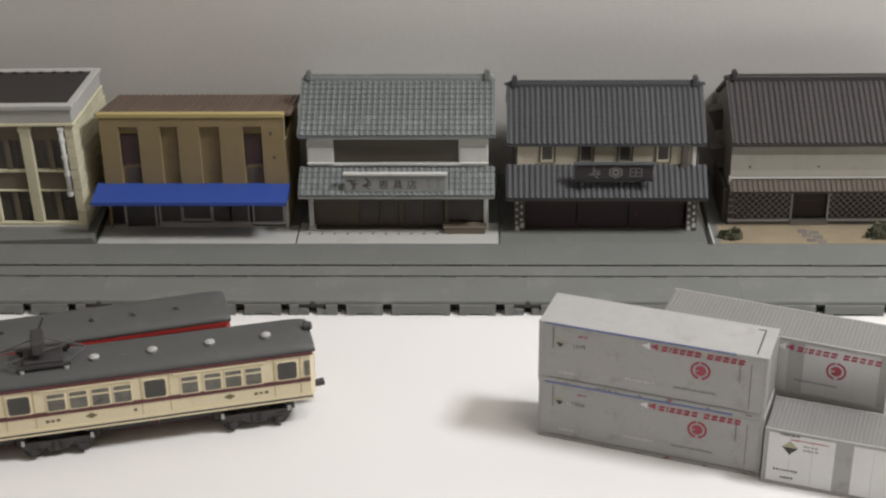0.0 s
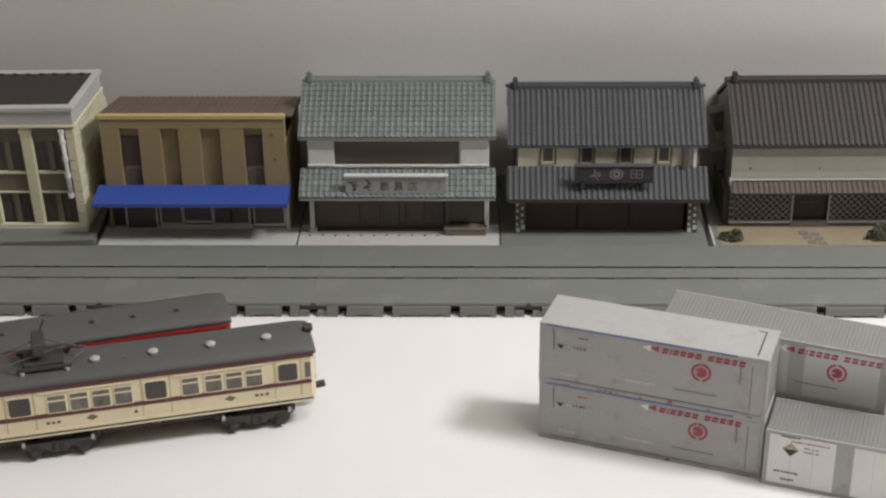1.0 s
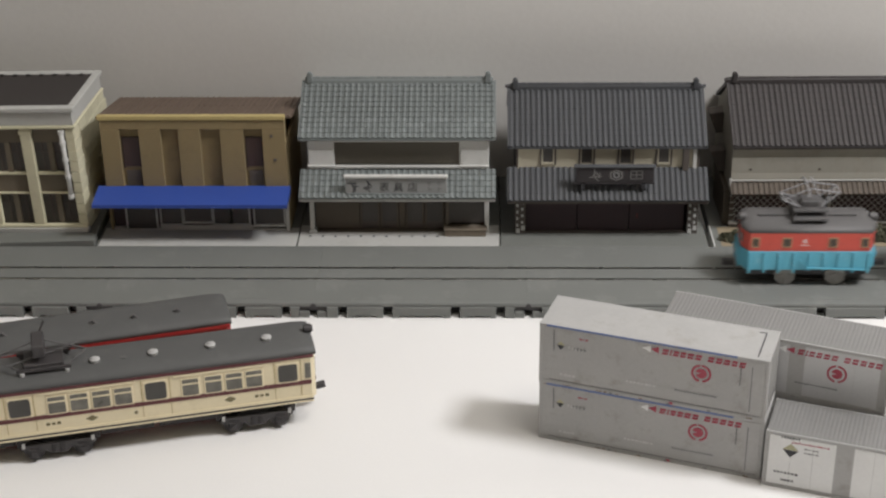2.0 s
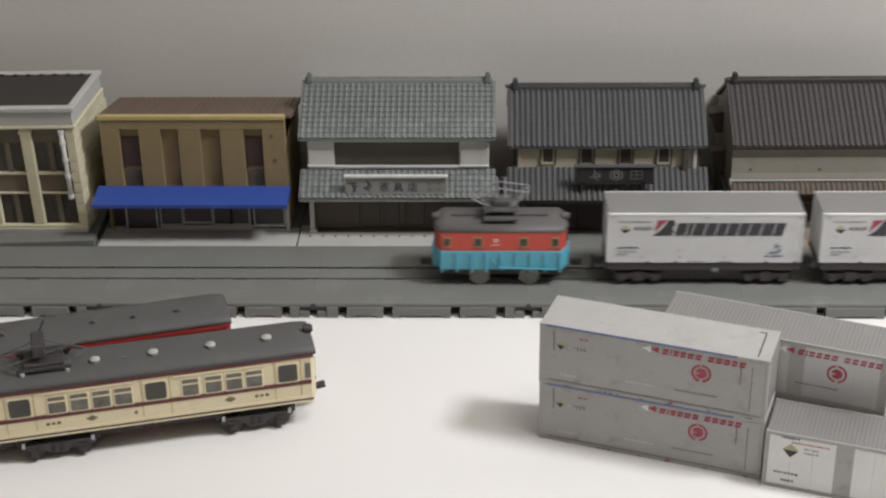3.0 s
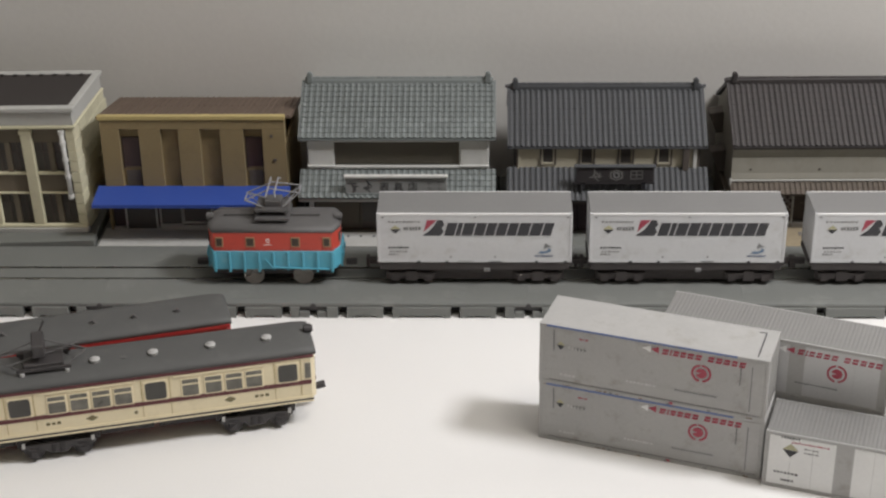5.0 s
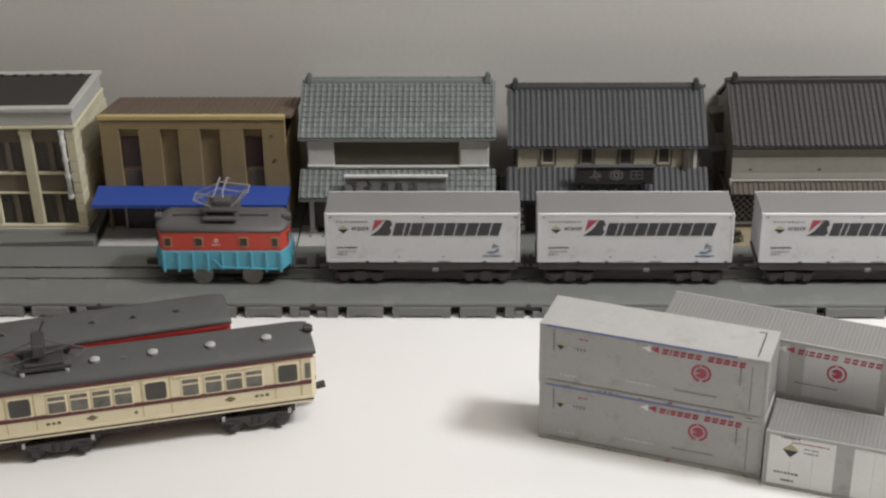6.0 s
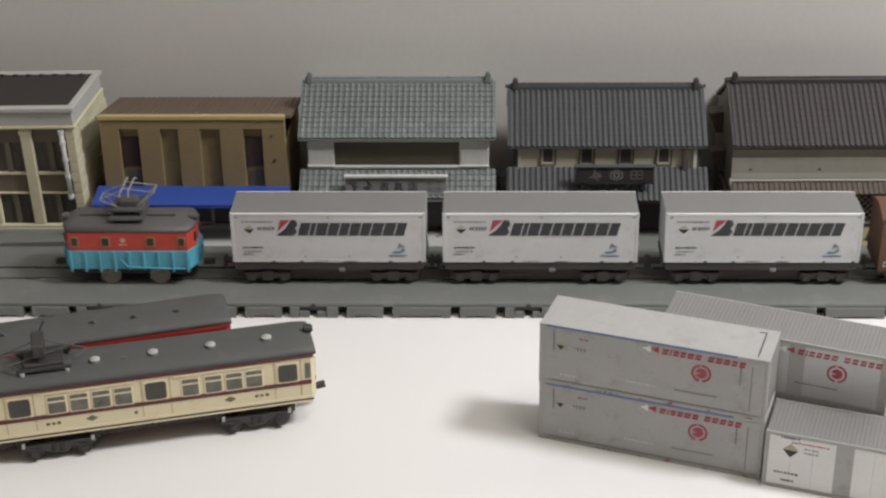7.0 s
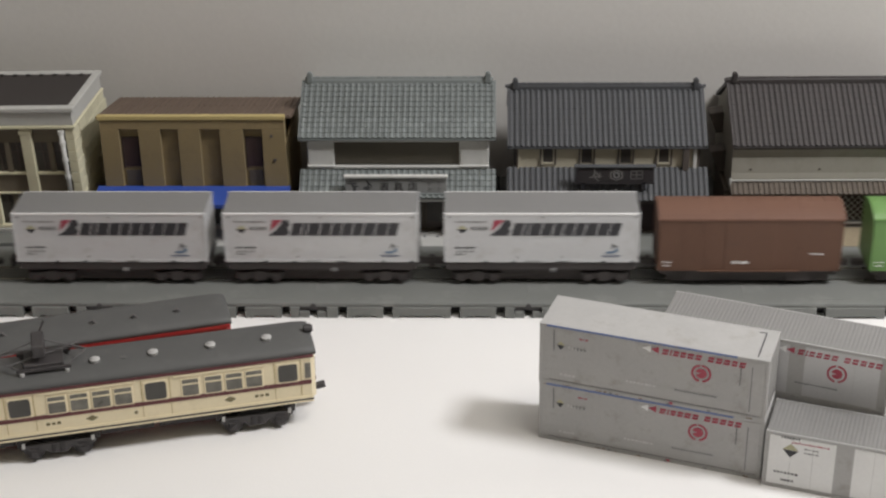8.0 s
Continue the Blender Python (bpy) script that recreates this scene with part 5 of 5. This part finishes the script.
def tram(name, m, label, side, roof, trim, vents, vent_material, detailed):
    """Origin on the table below the near corner of the right-hand end; the car reaches to -x and +y."""
    t = thing(name, m, label, "tram car", "tram cars")
    L, D = 110.0, 17.6
    Z0, Z1 = 6.0, 20.0
    shell = bmesh.new()
    prism(shell, ((-L, 1.6), (-L + 1.4, 0), (-1.4, 0), (0, 1.6), (0, D - 1.6), (-1.4, D), (-L + 1.4, D), (-L, D - 1.6)), "z", Z0, Z1)
    part("car_body", shell, side, t)
    part("roof_line", boxes((-L + 0.6, -0.6, -0.34, 0.3, Z1 - 0.6, Z1 + 0.3)), trim, t, "dark eave line")
    part("roof_line", boxes((-0.3, 0.14, 1.2, D - 1.2, Z1 - 0.5, Z1 + 0.25)), trim, t)
    # arched roof with rounded ends
    rf = bmesh.new()
    secs = []
    n = 10
    for x, sx in ((-L - 0.2, 0.55), (-L + 1.2, 0.82), (-L + 4.0, 1.0), (-6.0, 1.0), (-3.0, 0.95), (-1.2, 0.82), (-0.2, 0.66), (0.25, 0.5)):
        row = []
        for k in range(n + 1):
            a = math.pi * k / n
            y = D / 2 - (D / 2 + 0.3) * math.cos(a) * (0.9 + 0.1 * sx)
            row.append(rf.verts.new((x, y, Z1 + 0.2 + 3.1 * (0.25 + 0.75 * sx) * math.sin(a) ** 0.75)))
        secs.append(row)
    for r0, r1 in zip(secs, secs[1:]):
        for k in range(n):
            rf.faces.new((r0[k], r0[k + 1], r1[k + 1], r1[k]))
        rf.faces.new((r0[0], r1[0], r1[n], r0[n]))
    rf.faces.new(secs[0]), rf.faces.new(secs[-1][::-1])
    part("roof", rf, roof, t, "grey arched roof", smooth=True)
    for x in vents:
        bm = bmesh.new()
        y = D / 2 - 2.3
        if detailed:
            rod(bm, (x, y, Z1 + 2.6), (x, y, Z1 + 3.9), 1.2, 10, 1.5)
            rod(bm, (x, y, Z1 + 3.9), (x, y, Z1 + 4.4), 1.5, 10, 0.7)
        else:
            prism(bm, ((x - 1.2, Z1 + 2.5), (x + 1.6, Z1 + 2.5), (x + 1.5, Z1 + 3.1), (x, Z1 + 3.3), (x - 0.6, Z1 + 4.3), (x - 1.4, Z1 + 4.1)), "y", y - 0.6, y + 0.6)
        part("roof_vent", bm, vent_material, t, smooth=False)
    if detailed:
        part("stripe", boxes((-L + 1.4, -1.4, -0.16, 0.1, 10.8, 12.05)), trim, t, "maroon stripe")
        part("stripe", boxes((-0.1, 0.16, 1.6, D - 1.6, 10.9, 12.0)), trim, t)
        for a, b in ((-13.6, -39.6), (-50.2, -76.2), (-86.8, -107.0)):
            part("drip_strip", soft(boxes((b, a, -0.4, 0.1, Z1 - 1.5, Z1 - 0.95)), 0.12), side, t)
        part("sole_bar", boxes((-L + 1.2, -1.0, -0.25, 0.5, 6.1, 6.9)), side, t)
        part("sole_line", boxes((-L + 1.2, -1.0, -0.3, 0.4, 5.6, 6.05)), M_INK, t)
        part("sole_ledge", boxes((-L + 1.2, -1.0, -0.55, 0.4, 5.15, 5.55)), side, t)
        groups = [(-5.3, -10.7, 0), (-41.8, -47.6, 0), (-78.5, -84.3, 0)]
        groups += [(a, a - 4.4, 1) for a in (-15.3, -20.9, -26.6, -33.0)]
        groups += [(a, a - 4.6, 1) for a in (-51.3, -57.2, -63.2, -69.2)]
        groups += [(a, a - 4.6, 1) for a in (-88.6, -94.4, -100.2)]
        for a, b, kind in groups:
            lo, hi = (12.4, 17.9) if kind == 0 else (12.3, 17.4)
            fr = part("window_frame", soft(boxes((b - 0.45, a + 0.45, -0.22, 0.2, lo - 0.45, hi + 0.45)), 0.12), side, t)
            q = 0.25 if kind else 0.75
            pn = bmesh.new()
            prism(pn, ((b + q, lo), (a - q, lo), (a - q * 0.3, lo + q * 0.3), (a, lo + q), (a, hi - q), (a - q * 0.3, hi - q * 0.3), (a - q, hi), (b + q, hi), (b + q * 0.3, hi - q * 0.3), (b, hi - q), (b, lo + q), (b + q * 0.3, lo + q * 0.3)), "y", -0.27, 0.1)
            part("pane", pn, M_TRAMSHEEN if kind else M_TRAMGLASS, fr, "smoky window pane")
            if kind:
                part("sash", boxes((b, a, -0.33, 0.1, hi - 1.7, hi - 1.2)), side, fr)
            else:
                part("door_edge", boxes((b - 1.1, b - 0.9, -0.12, 0.1, 7.2, Z1 - 0.8)), M_OCHRELIGHT, fr)
                part("door_edge", boxes((a + 0.9, a + 1.1, -0.12, 0.1, 7.2, Z1 - 0.8)), M_OCHRELIGHT, fr)
        part("end_side_window", boxes((-3.1, -1.5, -0.24, 0.4, 12.8, 17.6)), M_TRAMSHEEN, t)
        for y in (2.6, 7.2, 11.8):
            part("front_window", boxes((-0.1, 0.22, y, y + 3.4, 12.6, 17.6)), M_TRAMGLASS, t)
        for x in (-24.5, -62.6):
            bm = bmesh.new()
            prism(bm, ((x - 1.7, 9.1), (x, 8.2), (x + 1.7, 9.1), (x, 10.0)), "y", -0.1, 0.05)
            part("diamond_badge", bm, M_OLIVE, t, "small brown diamond badge")
        for x in (-17.6, -75.0):
            bm = bmesh.new()
            print_bars(bm, x, 8.4, 4.4, 1.1, -0.08, 3, 81)
            part("number_bar", bm, M_OLIVE, t)
        part("round_badge", made(rod, (-50.6, -0.08, 9.0), (-50.6, 0.1, 9.0), 0.55, 8), M_OLIVE, t)
    # bogies: a slim side bar over axle boxes, springs and open wheels
    for xb in (-17.5, -72.5):
        for s, y0 in ((1, 0.2), (-1, D - 0.2)):
            y1 = y0 + s * 1.0
            lo, hi = min(y0, y1), max(y0, y1)
            bg = bmesh.new()
            prism(bg, ((xb - 10.4, 4.6), (xb - 9.0, 3.6), (xb - 3.4, 3.4), (xb - 2.4, 2.2), (xb + 2.4, 2.2), (xb + 3.4, 3.4), (xb + 9.0, 3.6), (xb + 10.4, 4.6), (xb + 10.0, 5.6), (xb - 10.0, 5.6)), "y", lo, hi)
            fr = part("bogie_frame", soft(bg, 0.12), M_BLACK, t, "black bogie side frame")
            for dx in (-6.6, 6.6):
                bm = bmesh.new()
                box(bm, xb + dx - 1.3, xb + dx + 1.3, lo - 0.4 * (s > 0), hi + 0.4 * (s < 0), 1.4, 4.4)
                rod(bm, (xb + dx, lo - 0.8 if s > 0 else hi + 0.8, 2.8), (xb + dx, y1, 2.8), 0.9, 10)
                part("axle_box", bm, M_BLACK, fr)
            for dx in (-1.1, 1.1):
                bm = bmesh.new()
                for k in range(4):
                    rod(bm, (xb + dx, (lo + hi) / 2, 2.6 + 0.75 * k), (xb + dx, (lo + hi) / 2, 3.1 + 0.75 * k), 0.95, 10)
                part("spring", bm, M_BLACK, fr)
            for e in (-1, 1):
                part("step_iron", boxes((xb + e * 9.4 - 0.45, xb + e * 9.4 + 0.45, lo - 0.35, lo - 0.05, 5.0, 6.6)), M_LIGHTGREY, fr, "pale step iron")
        # bolster enlarged as a filler for the shade below the floor
        part("bolster", boxes((xb - 11.4, xb + 11.4, 3.2, D - 3.2, 3.4, 8.85 if detailed else 6.2)), M_BLACK, t)
        for dx in (-6.6, 6.6):
            for y in (1.7, D - 2.7):
                part("wheel", made(rod, (xb + dx, y, 2.9), (xb + dx, y + 1.0, 2.9), 2.88, 20), M_BLACK, t)
    part("underframe", boxes((-L + 4, -4, 3.4, D - 3.4, 4.6, 6.0)), M_BLACK, t)
    # black boxes added for the shade underneath, and to hide the red car
    for a, b in ((-61.0, -46.0), (-44.5, -28.4), (-106, -84.2)):
        part("equipment_box", soft(boxes((a, b, 4.6, D - 4.6, 0.2, 6.0)), 0.3), M_BLACK, t)
    bm = boxes((0.0, 2.2, D / 2 - 0.8, D / 2 + 0.8, 6.6, 8.0))
    rod(bm, (1.6, D / 2, 7.3), (3.6, D / 2, 7.6), 1.1, 10)
    part("coupler", bm, M_BLACK, t, "black knuckle coupler")
    return t


def lift(t, dz):
    """Raise a car on its bogies."""
    for o in t.children:
        if o.name.split(".")[0] not in ("bogie_frame", "wheel", "bolster", "coupler"):
            o.location.z += dz * MM


M_TRAMAT = at_mm(-48.4, 387.3, 0.0, 14.86)
car = tram("cream_tram_car", M_TRAMAT, "cream model tram car with maroon stripe and grey roof", M_CREAM, M_ROOFGREY, M_MAROON, (-12.6, -28.3, -44.2, -60.1), M_LIGHTGREY, True)
bm = bmesh.new()
rod(bm, (-1.6, 8.8, 23.6), (0.4, 8.8, 23.6), 1.3, 12)
rod(bm, (0.4, 8.8, 23.6), (0.8, 8.8, 23.6), 1.0, 12)
part("headlamp", bm, M_BLACK, car, "small black roof headlamp")
part("roof_hatch", made(rod, (-52.3, 6.6, 22.6), (-52.3, 6.6, 23.3), 0.9, 10), M_LOCOGREY, car)
# folded pantograph of the cream car
part("pantograph_frame", soft(boxes((-81.0, -66.4, 3.6, 4.4, 23.7, 24.7)), 0.1), M_BLACK, car)
part("pantograph_frame", soft(boxes((-81.0, -66.4, 12.6, 13.4, 23.7, 24.7)), 0.1), M_BLACK, car)
part("pantograph_deck", soft(boxes((-79.0, -68.4, 4.4, 12.6, 23.9, 25.5)), 0.2), M_BLACK, car)
for x in (-79.6, -67.6):
    part("insulator", made(rod, (x, 3.8, 21.9), (x, 3.8, 23.7), 0.7, 8), M_LIGHTGREY, car)
    part("insulator", made(rod, (x, 13.2, 21.9), (x, 13.2, 23.7), 0.7, 8), M_BLACK, car)
for a, b in (((-80.4, 4.0, 24.9), (-88.0, 9.0, 26.5)), ((-80.4, 13.0, 24.9), (-88.0, 9.0, 26.5)), ((-67.0, 4.0, 24.9), (-62.0, 8.0, 26.7)), ((-67.0, 13.0, 24.9), (-62.0, 8.0, 26.7)), ((-88.0, 9.0, 26.5), (-74.0, 9.4, 30.6)), ((-62.0, 8.0, 26.7), (-74.0, 9.4, 30.6)), ((-84.0, 5.0, 25.7), (-64.0, 12.0, 26.7))):
    part("pantograph_arm", made(rod, a, b, 0.22, 6), M_LOCOGREY, car)
part("pantograph_shoe", soft(boxes((-76.4, -73.0, 5.0, 13.6, 27.1, 30.9)), 0.3), M_BLACK, car, "folded black collector")
part("pantograph_horn", made(rod, (-74.0, 13.6, 30.7), (-72.6, 15.0, 33.1), 0.35, 6), M_BLACK, car)

red_car = tram("red_tram_car", at_mm(-75.2, 408.6, 0.0, 16.8), "red model tram car with dark grey roof, behind the cream one", M_RED, M_ROOFGREY, M_RED, (-14.0, -26.6, -38.4, -64.0), M_LOCOGREY, False)
lift(car, 3.0)
lift(red_car, 0.4)


motions()
